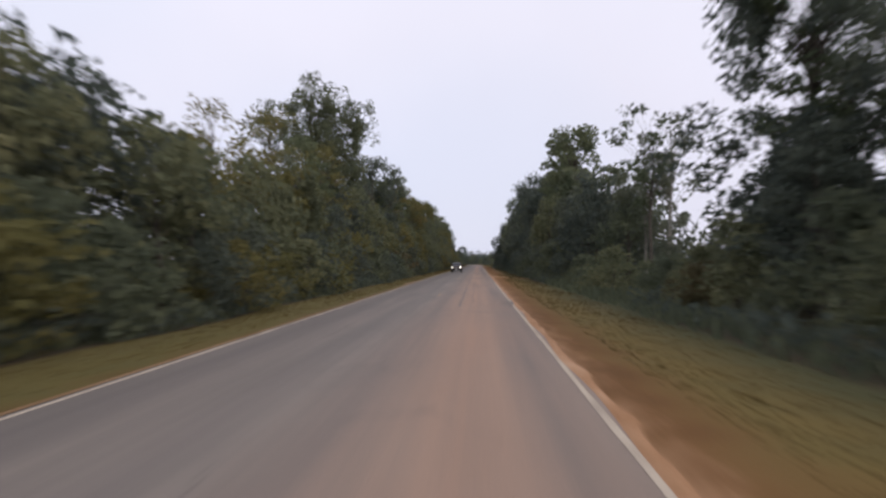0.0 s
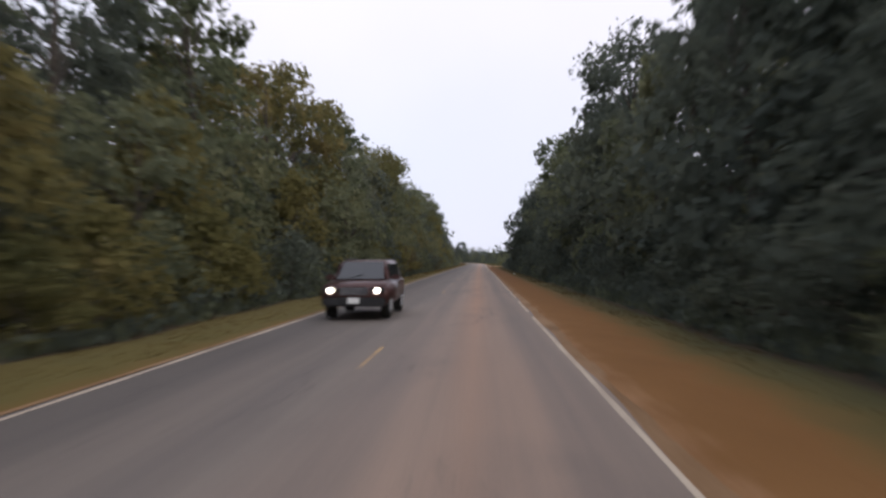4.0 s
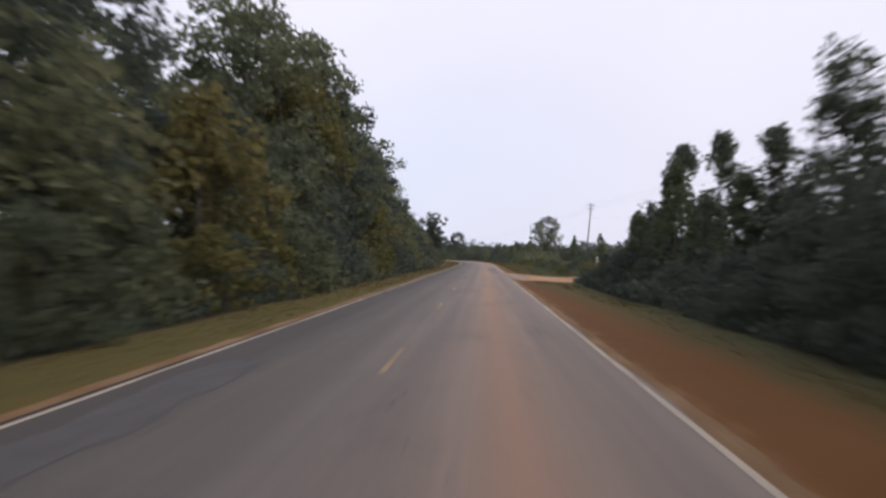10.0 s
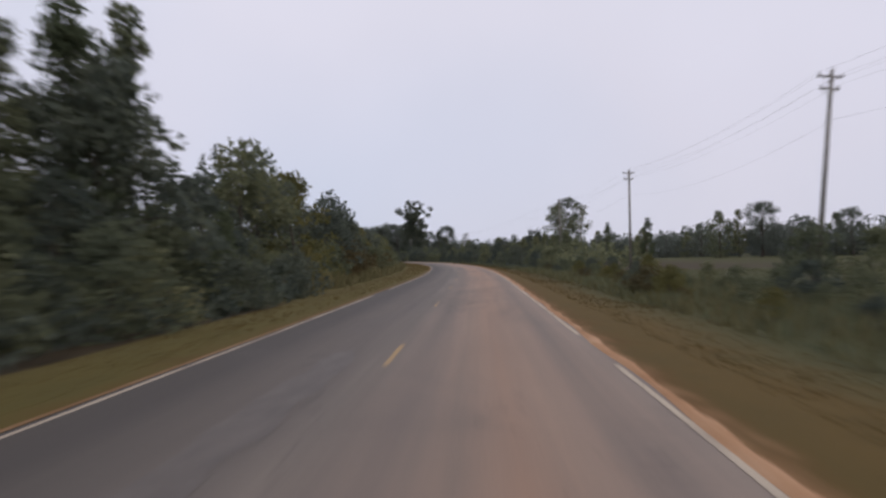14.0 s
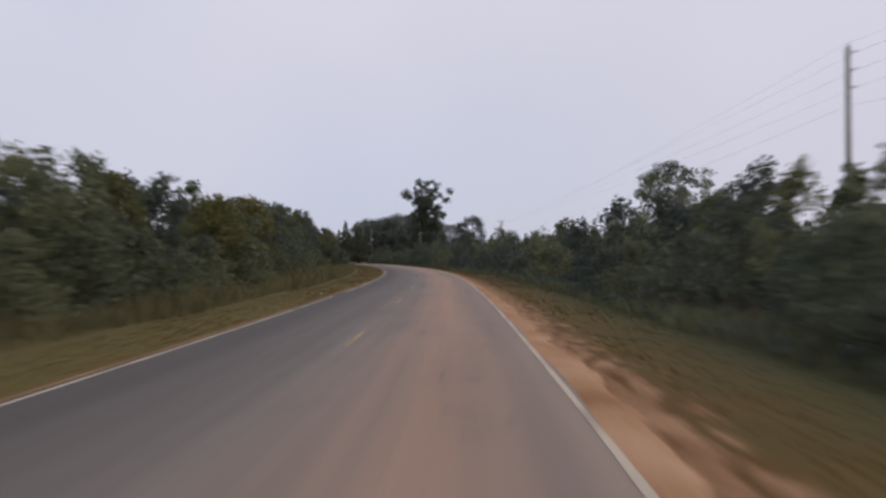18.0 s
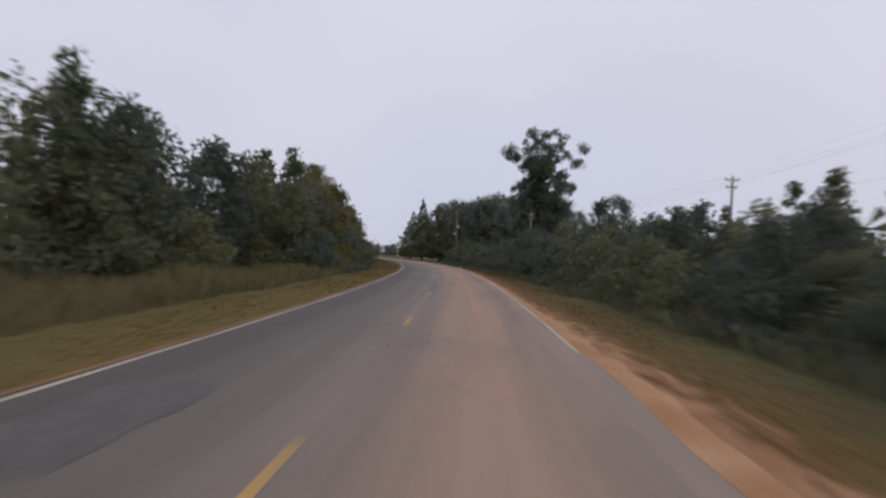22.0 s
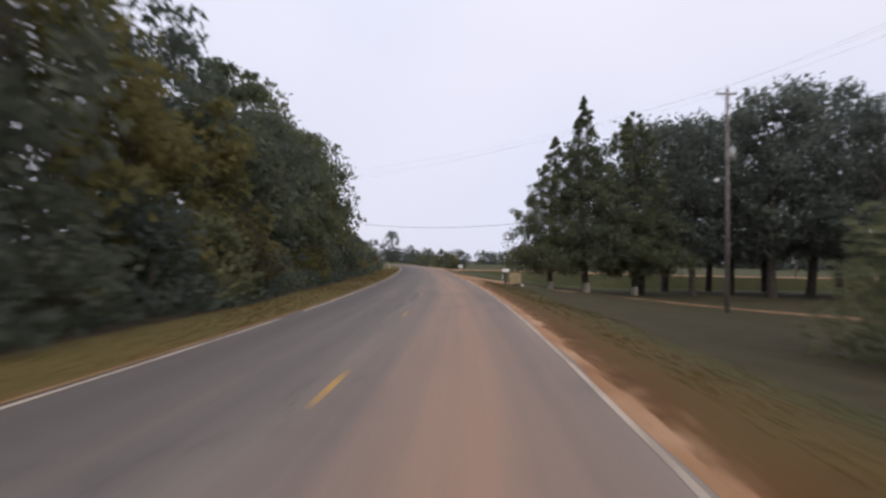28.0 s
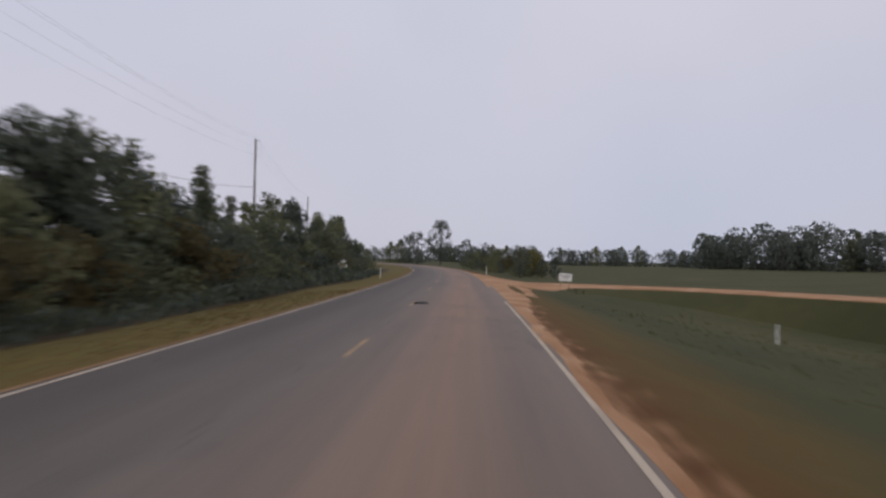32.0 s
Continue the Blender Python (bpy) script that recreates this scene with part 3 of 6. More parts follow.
def build_ground():
    S, L = np.meshgrid(GRID_S, GRID_L, indexing="ij")
    x, y = plan(S, L)
    z = GRID_Z
    v = np.stack([x, y, z], -1).reshape(-1, 3)
    ni, nj = S.shape
    i, j = np.meshgrid(np.arange(ni - 1), np.arange(nj - 1), indexing="ij")
    a = (i * nj + j).ravel()
    f = np.stack([a, a + 1, a + nj + 1, a + nj], 1)
    uv = np.stack([L.ravel(), S.ravel()], 1)
    # the far land: from the sheet's rim out to the horizon
    rim = [(0, q) for q in range(nj)] + [(q, nj - 1) for q in range(1, ni)] + [(ni - 1, q) for q in range(nj - 2, -1, -1)] + [(q, 0) for q in range(ni - 2, 0, -1)]
    ids = np.array([q * nj + r for q, r in rim])
    mid = np.array([-60.0, 450.0])
    d = v[ids, :2] - mid
    d /= np.linalg.norm(d, axis=1)[:, None]
    n0 = len(v)
    ring = []
    for dist, drop in ((1400, -1.0), (4200, -3.0)):
        ring.append(np.column_stack([mid + d * dist, np.full(len(d), drop)]))
    v = np.vstack([v] + ring)
    uv = np.vstack([uv] + [np.column_stack([np.full(len(d), 400.0), np.arange(len(d)) * 9.0])] * 2)
    m = len(ids)
    k, kk = np.arange(m), (np.arange(m) + 1) % m
    f = np.vstack([f, np.stack([ids[k], n0 + k, n0 + kk, ids[kk]], 1), np.stack([n0 + k, n0 + m + k, n0 + m + kk, n0 + kk], 1)])
    me = raw("ground", v, f, GROUND, True, uv)
    mark = np.zeros(len(v))
    for side, s0, s1, edge in WOODS:
        inside = (uv[:, 1] >= s0) & (uv[:, 1] < s1) & (uv[:, 0] * side > edge) & (uv[:, 0] * side < 45)
        # weaker on the lawn, where it paints the trees' shade along with litter
        mark[:n0][inside[:n0]] = 0.65 if side > 0 and s0 >= 692 else 1.0
    at = me.attributes.new("litter", "FLOAT", "POINT")
    at.data.foreach_set("value", mark.astype(np.float32))
    loose = np.where(uv[:, 0] > 0, np.interp(uv[:, 1], *zip(*WIDE)) * np.interp(uv[:, 1], [335, 345, 395, 425, 560, 590, 690, 730, 738, 764, 776], [0.3, 0.0, 0.0, 0.34, 0.36, 0.16, 0.16, 0.3, 1.0, 1.0, 0.3]), 1.3 * np.exp(-((uv[:, 1] - 489) / 9) ** 2) + 1.3 * np.exp(-((uv[:, 1] - 307) / 13) ** 2)) * np.where(uv[:, 0] > 0, (uv[:, 1] > 316) & (uv[:, 1] < 806), True)
    me.attributes.new("sand", "FLOAT", "POINT").data.foreach_set("value", loose.astype(np.float32))
    return tagged(new("ground", me), "olive-brown mown verges, meadow and leaf litter along a country road", "ground", kind="structure")


ground = build_ground()


def left_in(a, b):
    """Whether the strip's first line is the one nearer to the road."""
    return abs(float(a[0])) < abs(float(b[0]))


def ribbon(name, s0, s1, left, right, mat, z=0.0, step=2.0, parent=None, cols=2, drape=False, shift=0.0):
    """A strip along the road between two lateral lines, each a number or a function of s."""
    ss = np.arange(s0, s1 + step * 0.5, step)
    a = np.array([left(q) if callable(left) else left for q in ss])
    b = np.array([right(q) if callable(right) else right for q in ss])
    t = np.linspace(0, 1, cols)
    L = a[:, None] + (b - a)[:, None] * t[None, :]
    S = np.repeat(ss[:, None], cols, 1)
    x, y = plan(S, L)
    zz = (np.where(np.abs(L) < 3.75, 0.0, on_ground(S, L)) if drape else np.zeros_like(L)) + z
    if drape:
        zz[:, 0 if left_in(a, b) else -1] = 0.002
        zz[:, -1 if left_in(a, b) else 0] -= 0.02
    v = np.stack([x, y, zz], -1).reshape(-1, 3)
    i, j = np.meshgrid(np.arange(len(ss) - 1), np.arange(cols - 1), indexing="ij")
    k = (i * cols + j).ravel()
    f = np.stack([k, k + 1, k + cols + 1, k + cols], 1)
    return part(name, raw(name, v, f, mat, True, np.stack([L.ravel() + shift, S.ravel()], 1)), None, parent)


def wander(seed, size, scale=0.11):
    return lambda q: size * (noise.noise((q * scale, seed * 7.3, 0.2)) + 0.6 * noise.noise((q * scale * 4.1, seed * 3.1, 5.0)) + 0.35 * noise.noise((q * scale * 13.0, seed, 9.0)))


def build_road():
    edge_l, edge_r = wander(1, 0.03), wander(2, 0.03)
    L = [lambda q: -3.62 + edge_l(q), lambda q: 3.62 + wider(q) + edge_r(q)]
    ss = np.arange(S0, S1 + 0.5, 1.0)
    t = np.array([0, 0.02, 0.25, 0.5, 0.75, 0.98, 1.0])
    a, b = np.array([L[0](q) for q in ss]), np.array([L[1](q) for q in ss])
    lat = a[:, None] + (b - a)[:, None] * t
    S = np.repeat(ss[:, None], len(t), 1)
    x, y = plan(S, lat)
    z = np.array([-0.07, 0.0, 0.0, 0.0, 0.0, 0.0, -0.07])[None, :] + np.zeros_like(x)
    i, j = np.meshgrid(np.arange(len(ss) - 1), np.arange(len(t) - 1), indexing="ij")
    k = (i * len(t) + j).ravel()
    n = len(t)
    f = np.stack([k, k + 1, k + n + 1, k + n], 1)
    me = raw("road", np.stack([x, y, z], -1).reshape(-1, 3), f, ASPHALT, True, np.stack([lat.ravel(), S.ravel()], 1))
    return tagged(new("road", me), "old grey two-lane asphalt road, its right lane tinted with a warm glow", "road", kind="structure")


road = build_road()
# worn white edge lines, broken where dirt covers them
for side, name_seed, breaks in ((-1, 3, [(-80, 0), (0, 52), (61, 236), (246, 372), (378, 470), (474, 700), (703, 860), (864, 1000)]),
                                (1, 4, [(-80, 27), (29.5, 57), (84, 118), (120, 126), (128, 291), (318, 352), (356, 408), (411, 423), (438, 541), (549, 616), (627, 739), (758, 806), (836, 1000)])):
    w = wander(name_seed, 0.015, 0.4)
    for s0, s1 in breaks:
        ob = ribbon("edge_line", s0, s1, lambda q: side * 3.35 + max(0, side) * wider(q) - 0.042 + w(q), lambda q: side * 3.35 + max(0, side) * wider(q) + 0.042 + w(q + 40), LINE_WHITE, 0.004, 1.0, road)
        tagged(ob, "worn white edge line")
# yellow lane dashes
MARK_I = [0, 11, 13, 19, 25, 27, 46, 50, 56, 58, 62, 64, 80]
MARK_S = [0.0, 134.0, 158.5, 230.5, 304.5, 328.5, 566.2, 615.3, 690.1, 715.1, 765.6, 791.2, 994.0]
for q in range(-4, 80):
    c = float(np.interp(q, MARK_I, MARK_S)) if q >= 0 else q * 12.2
    if (c < 125 and q % 3) or q in (59, 60):
        continue
    long_half = 1.2 if c < 480 or c > 745 else 1.32
    mid_lat = -0.13 if c < 480 else -0.04
    w = 0.045 if c < 480 else 0.055
    ob = ribbon("lane_dash", c - long_half, c + long_half, mid_lat - w, mid_lat + w, LINE_YELLOW if 480 < c < 745 else LINE_PALE, 0.004, 0.5, road)
    tagged(ob, "worn yellow centre dash")
# dark repairs and seams
for s0, s1, a, b, sd in ((327.6, 335.0, 1.95, 3.0, 11), (638.2, 657.0, 1.8, 2.45, 12), (247.5, 255.0, -2.9, -2.1, 13), (337.0, 354.0, -1.35, -0.75, 14),
                         (427.6, 437.0, 0.0, 0.85, 15), (704.0, 708.0, -0.65, -0.35, 16), (709.0, 716.0, -0.4, -0.12, 17), (567.0, 579.0, -0.16, 0.12, 18),
                         (541.0, 545.0, -2.7, -1.5, 21), (311.5, 313.0, 2.4, 3.2, 22), (316.5, 322.0, 2.1, 2.9, 23)):
    wa, wb = wander(sd, 0.15, 0.8), wander(sd + 40, 0.15, 0.8)
    def end(q, c0=(s0 + s1) / 2, half=(s1 - s0) / 2):
        return max(0.05, 1 - abs((q - c0) / half) ** 16) ** 0.5
    ob = ribbon("asphalt_patch", s0, s1, lambda q: (a + b) / 2 + ((a - b) / 2 + wa(q)) * end(q), lambda q: (a + b) / 2 + ((b - a) / 2 + wb(q)) * end(q), PATCH if sd in (11, 12, 13, 21) else OLD_PATCH, 0.006, 0.25, road)
    tagged(ob, "dark fresh asphalt repair")
for s0, s1, f0, wd in ((502.5, 532.0, lambda q: -0.03 - 0.012 * (q - 503) - 0.00155 * (q - 503) ** 2, 0.11), (26.0, 92.0, lambda q: 1.2 - 0.001 * (q - 26) + 0.02 * math.sin(q * 0.8) + 0.02 * math.sin(q * 2.3), 0.024),
                       (29.0, 52.0, lambda q: 1.68 + 0.03 * math.sin(q * 0.7), 0.013), (30.5, 33.0, lambda q: -0.3, 0.014),
                       (148.0, 176.0, lambda q: 2.35 + 0.03 * math.sin(q * 0.9), 0.007)):
    ob = ribbon("crack_seal", s0, s1, lambda q: f0(q) - wd, lambda q: f0(q) + wd, SEAL if wd > 0.05 else OLD_PATCH, 0.007, 0.5, road)
    tagged(ob, "dark sealed crack")

wr, wl2 = wander(21, 0.30, 0.8), wander(22, 0.22, 0.3)
for s0, s1, soil in ((S0, 100.0, CLAY), (100.0, 294.0, DULL_CLAY), (314.4, S1, CLAY)):
    shoulder_r = ribbon("shoulder", s0, s1, lambda q: 3.425 + wider(q) + 0.04 * math.sin(q * 0.9), lambda q: 3.50 + wider(q) + max(0.02, float(np.interp(q, *zip(*WIDE))) * (0.36 if q < 316 or q > 790 else 0.2) + wr(q) * min(1.0, 0.25 + 0.5 * float(np.interp(q, *zip(*WIDE))))), soil, 0.012, 0.3, None, 4, True)
    tagged(shoulder_r, "sandy red clay shoulder beside the asphalt", "shoulder", kind="structure")
shoulder_l = ribbon("shoulder", S0, S1, lambda q: -3.58 - max(0.015, 0.35 * wl2(q) + 0.35 * (3.0 * math.exp(-((q - 59) / 3.5) ** 2) + math.exp(-((q - 262) / 18) ** 2) + math.exp(-((q - 300) / 8) ** 2) + math.exp(-((q - 476) / 5) ** 2))), lambda q: -3.5, DULL_CLAY, 0.012, 0.4, None, 4, True)
tagged(shoulder_l, "narrow red clay shoulder beside the asphalt", "shoulder", kind="structure")


def side_road(name, line, width, mouth, label, raised=None, flare=2.6, soil=None):
    """An unpaved road along a line of (s, lat) places, with a flared mouth; a raised one lies on a low bank."""
    p = np.array(line, float)
    p = np.vstack([p[0] - (p[1] - p[0]) / np.linalg.norm(p[1] - p[0]) * 3.0, p])
    run = np.concatenate([[0], np.cumsum(np.hypot(*np.diff(p, axis=0).T))])
    d = np.concatenate([np.arange(0, 14, 0.5), np.arange(14, run[-1], 1.5)])
    run -= 3.0
    d = d[d <= run[-1]]
    soft = np.clip(np.stack([d - 3, d - 1.5, d, d + 1.5, d + 3]), -3.0, run[-1] + 3)
    s, lat = np.interp(soft, run, p[:, 0]).mean(0), np.interp(soft, run, p[:, 1]).mean(0)
    ds, dl = np.gradient(s, d), np.gradient(lat, d)
    q = np.maximum(np.hypot(ds, dl), 1e-6)
    ns, nl = dl / q, -ds / q
    ns[d < 3], nl[d < 3] = 1.0, 0.0
    seed = wander(line[0][0] * 0.37, 0.28, 0.9)
    w = width / 2 + mouth * np.exp(-d / flare)
    cols = np.array([-1.0, -0.94, -0.8, -0.6, -0.4, -0.2, 0, 0.2, 0.4, 0.6, 0.8, 0.94, 1.0])
    off = cols[None, :] * w[:, None] + np.array([[seed(v * 3 + 40 * (u > 0)) * abs(u) for u in cols] for v in d])
    S, L = s[:, None] + ns[:, None] * off, lat[:, None] + nl[:, None] * off
    x, y = plan(S, L)
    floor = on_ground(S, L)
    z = floor + 0.03
    if raised is not None:
        z = np.maximum(z, raised)
    rim = np.abs(cols) > 0.99
    z[:, rim] = z[:, rim] - 0.06
    if line[0][1] < 3.7:
        z = np.maximum(z, np.interp(d, [0, 0.45, 0.9], [0.012, 0.008, -9])[:, None])
    n = len(cols)
    i, j = np.meshgrid(np.arange(len(d) - 1), np.arange(n - 1), indexing="ij")
    k = (i * n + j).ravel()
    f = np.stack([k, k + n, k + n + 1, k + 1], 1)
    if raised is not None:
        for edge, way in ((0, -1.0), (n - 1, 1.0)):
            out = off[:, edge] + way * 2.6
            bs, bl = s + ns * out, lat + nl * out
            bx, by = plan(bs, bl)
            top = np.stack([x[:, edge], y[:, edge], z[:, edge]], 1)
            foot = np.stack([bx, by, on_ground(bs, bl) - 0.12], 1)
            m = len(d)
            r = np.arange(m - 1)
            g = np.stack([r, r + 1, m + r + 1, m + r], 1) if way > 0 else np.stack([r, m + r, m + r + 1, r + 1], 1)
            bank = raw("road_bank", np.vstack([top, foot]), g[2:], GROUND, True, np.column_stack([np.full(2 * m, 30.0), np.tile(d, 2)]))
            tagged(new("road_bank", bank), "grassy bank below a raised dirt road", "bank", kind="structure")
    return tagged(new(name, raw(name, np.stack([x, y, z], -1).reshape(-1, 3), f, soil or CLAY, True)), label, "dirt road", kind="structure")


side_road("dirt_road", [(305, 4.1), (305, 12), (304, 30), (301, 63)], 8.5, 7.0, "sandy red unpaved road joining the asphalt")
side_road("dirt_road", [(838, 3.3), (840, 12), (834, 22), (821, 30), (807, 36), (797, 44), (791, 56), (787, 80), (784, 140)], 6.0, 15.0, "pale red unpaved road along a field", -0.5, 4.0)
side_road("driveway", [(751, 3.3), (753, 8), (752, 12), (750.5, 16.5)], 3.0, 7.0, "red clay driveway past a letterbox", None, 3.6)
# the duller clay puts the trees' shade into this stretch of the driveway
side_road("driveway", [(751, 15), (750.3, 17), (748.4, 19.5), (744.7, 21.9), (740.5, 23.6), (728, 30), (705, 42)], 1.5, 0.2, "clay driveway coloured darker for the shade of the lawn trees", None, 1.0, DULL_CLAY)
side_road("dirt_road", [(80, 3.3), (80, 5.2), (80.2, 6.4)], 2.0, 1.5, "pale sandy mouth of a track into the trees")
side_road("dirt_road", [(80.1, 6.0), (80.4, 8), (81, 13)], 1.5, 0.2, "dull brown track into the trees", None, 1.0, DULL_CLAY)

apron = ribbon("side_road_apron", 294.5, 313.5, 3.47, lambda q: 3.66 + 1.75 * math.sin(max(0.02, min(1.0, (q - 294.5) / 19.0)) * math.pi) ** 0.6 + 0.5 * wr(q), ASPHALT, 0.045, 0.5, None, 9, True, -2.4)
tagged(apron, "worn grey asphalt apron at the dirt road's mouth", "apron", kind="structure")

# ---- plants: each kind is built a few times and then repeated ----
def env_round(t):
    return math.sqrt(max(0.0, 1 - (2 * t - 1) ** 2)) * (1.0 - 0.12 * t)


def env_point(t):
    return (1 - t) ** 0.8 * min(1.0, t * 6 + 0.45)


def env_column(t):
    return min(1.0, t * 5 + 0.3) * (1 - t ** 2.4) ** 0.9


def env_pine(t):
    return 0.55 + 0.45 * math.sin(t * 3.0)


def blobs(rng, n, base, top, spread, env, lump=0.3, core=0.35):
    """Clump centres and radii inside an uneven outline."""
    out = []
    k = rng.uniform(0, 6.28, 4)
    for _ in range(n):
        t = rng.uniform(0.02, 0.98)
        a = rng.uniform(0, 2 * math.pi)
        r = spread * env(t) * min(1.25, 1 + lump * math.sin(2 * a + k[0] + 3 * t) + lump * 0.6 * math.sin(3 * a + k[1] - 4 * t)) * math.sqrt(rng.uniform(core, 1.0))
        out.append((r * math.cos(a), r * math.sin(a), base + t * (top - base)))
    return np.array(out)


def foliage(rng, centres, radius, per, size, flat=0.8):
    n = len(centres)
    per = int(per * 1.45)
    d = rng.normal(size=(n, per, 3))
    d /= np.linalg.norm(d, axis=2)[..., None]
    rr = np.reshape(radius, (-1, 1, 1)) * rng.uniform(0.7, 1.35, (n, 1, 1)) * rng.uniform(0.15, 1.0, (n, per, 1)) ** 0.5
    d[..., 2] *= flat
    c = (centres[:, None, :] + d * rr).reshape(-1, 3)
    return leaf_quads(rng, c, 0.84 * size * rng.uniform(0.6, 1.4, len(c)))


def wood_tubes(rng, centres, h, thick, base, limbs, bark, lean=0.3):
    bend = rng.normal(0, lean, (6, 2)).cumsum(0) * 0.35
    bend[0] = 0
    path = [(bend[i][0], bend[i][1], h * 0.9 * i / 5) for i in range(6)]
    tubes = [tube(path, [thick * (1.25, 1.0, 0.8, 0.55, 0.33, 0.08)[i] for i in range(6)], 7)]
    picks = rng.choice(len(centres), min(limbs, len(centres)), replace=False)
    for p in picks:
        c = centres[p]
        z0 = max(base * 0.75, min(c[2] * 0.72, h * 0.75))
        i = min(4, int(z0 / (h * 0.9) * 5))
        u = z0 / (h * 0.9) * 5 - i
        x0, y0 = bend[i] * (1 - u) + bend[i + 1] * u
        mid = ((x0 + c[0]) * 0.5, (y0 + c[1]) * 0.5, (z0 + c[2]) * 0.5 + 0.04 * h)
        r = thick * 0.36 * (1 - 0.5 * z0 / h)
        tubes.append(tube([(x0, y0, z0), mid, tuple(c)], [r, r * 0.6, r * 0.18], 4))
    return tubes


STOCK = {}


def plant(kind, name, seed, h, spread, base, env, n, per, leaf, radius, mat, bark, label, category, thick=None, limbs=14, lump=0.3, core=0.35, flat=0.8):
    """Adds one plant of a kind to the stock: trunk with limbs, and a crown of leaves."""
    rng = np.random.default_rng(seed)
    c = blobs(rng, n, base, h - radius * 0.6, spread, env, lump, core)
    STOCK.setdefault(kind, []).append(dict(h=h, used=False, make=(name, rng, c, h, thick or h * 0.013, base, limbs, bark, radius, per, leaf, flat, mat, label, category), root=None))


def grow(kind, s, lat, tall, rng, pick=None, wide=None, dz=0.0, world_xy=None, turn=None):
    """Plants one of the stock of this kind, tall metres high."""
    item = STOCK[kind][(pick if pick is not None else int(rng.integers(len(STOCK[kind]))))]
    if item["root"] is None:
        name, r2, c, h, thick, base, limbs, bark, radius, per, leaf, flat, mat, label, category = item["make"]
        root = new(name)
        root.empty_display_size = 0.3
        tagged(root, label, category)
        tubes = wood_tubes(r2, c, h, thick, base, limbs, bark)
        split = kind in ("oak", "hero")
        v, f = joined(tubes[:1] if split else tubes)
        stem = part("trunk", raw("trunk", v, f, bark, True), None, root)
        for v, f in tubes[1:] if split else ():
            part("limb", raw("limb", v, f, bark, True), None, stem)
        v, f = foliage(r2, c, radius, per, leaf, flat)
        part("crown", raw("leaves", v, f, mat), None, root)
        if kind == "lawn_pine":
            v, f = tube([(0, 0, 0.02), (0, 0, 0.5), (0.01, 0.01, 1.1)], [thick * 1.36, thick * 1.3, thick * 1.22], 10)
            part("painted_base", raw("painted_base", v, f, WHITEWASH, True), None, root, "whitewashed foot of the trunk")
        item["root"] = root
    k = tall / item["h"]
    kw = (k if wide is None else k * wide) * rng.uniform(0.9, 1.12)
    if world_xy is None:
        x, y = plan(s, lat)
        z = float(height(s, lat))
    else:
        (x, y), z = world_xy, -0.8
    m = pose(float(x), float(y), z + dz - 0.06, rng.normal(0, 1.2), rng.normal(0, 1.2), rng.uniform(0, 360) if turn is None else turn)
    if not item["used"]:
        item["used"] = (kw, k)
        item["root"].matrix_basis = m @ Matrix.Diagonal((kw, kw, k, 1))
        return item["root"]
    w0, k0 = item["used"]
    return copy_thing(item["root"], m @ Matrix.Diagonal((kw / w0, kw / w0, k / k0, 1)))


for q in range(3):
    plant("shrub", "shrub", 10 + q, 3.6, 1.9, 0.15, env_column, 34, 27, 0.235, 0.62, GREEN, BARK, "dense green roadside shrub under the trees", "shrub", 0.05, 8, 0.25, 0.2)
for q in range(2):
    plant("shrub_dark", "dark_bush", 13 + q, 3.6, 1.9, 0.15, env_column, 34, 27, 0.235, 0.62, DARK, BARK, "dense dark green shrub under the trees", "shrub", 0.05, 8, 0.25, 0.2)
plant("shrub_warm", "bush", 16, 3.4, 1.8, 0.15, env_column, 34, 32, 0.20, 0.6, AUTUMN, BARK, "roadside shrub with yellowing leaves", "shrub", 0.05, 8, 0.3, 0.2)
plant("shrub_warm", "bush", 17, 3.0, 1.9, 0.15, env_round, 34, 32, 0.20, 0.6, BROWN, BARK, "dry brown roadside bush", "shrub", 0.04, 8, 0.3, 0.2)
for q in range(5):
    plant("mid", "deciduous_tree", 20 + q, 10.0, 3.1, 1.2, env_column if q % 2 else env_round, 48, 24, 0.41, 0.95, (GREEN, DARK, GREEN, GREEN, DARK)[q], BARK, "leafy green tree at the edge of the woods", "tree", 0.13, 14)
for q in range(2):
    plant("mid_dark", "broadleaf_tree", 25 + q, 10.0, 3.1, 1.2, env_column, 54, 28, 0.37, 0.95, DARK, BARK, "dark leafy tree at the edge of the woods", "tree", 0.13, 14)
    plant("tall_dark", "tall_tree", 38 + q, 20.0, 5.2, 4.0, env_column if q else env_round, 80, 48, 0.42, 1.3, DARK, BARK, "tall dark woodland tree", "tree", 0.26, 22, 0.3)
for q in range(2):
    plant("mid_warm", "autumn_tree", 27 + q, 9.0, 2.7, 1.0, env_column, 46, 30, 0.34, 0.85, AUTUMN, BARK, "tree with leaves turning yellow and brown", "tree", 0.11, 14)
for q in range(5):
    plant("tall", "tall_tree", 30 + q, 20.0, 5.4, 4.5, env_round, 74, 44, 0.45, 1.3, (GREEN, DARK, GREEN, DARK, GREEN)[q], BARK, "tall broad-crowned woodland tree", "tree", 0.26, 22, 0.32)
plant("tall_warm", "tall_tree", 36, 19.0, 4.8, 4.0, env_round, 68, 50, 0.40, 1.25, AUTUMN, BARK, "tall woodland tree with browning leaves", "tree", 0.24, 22, 0.32)
for q in range(3):
    plant("pine", "pine_tree", 40 + q, 19.0, 3.1, 7.5, env_pine, 40, 44, 0.42, 1.05, NEEDLE, BARK, "tall slim pine with an open crown", "tree", 0.20, 26, 0.35, 0.25, 0.55)
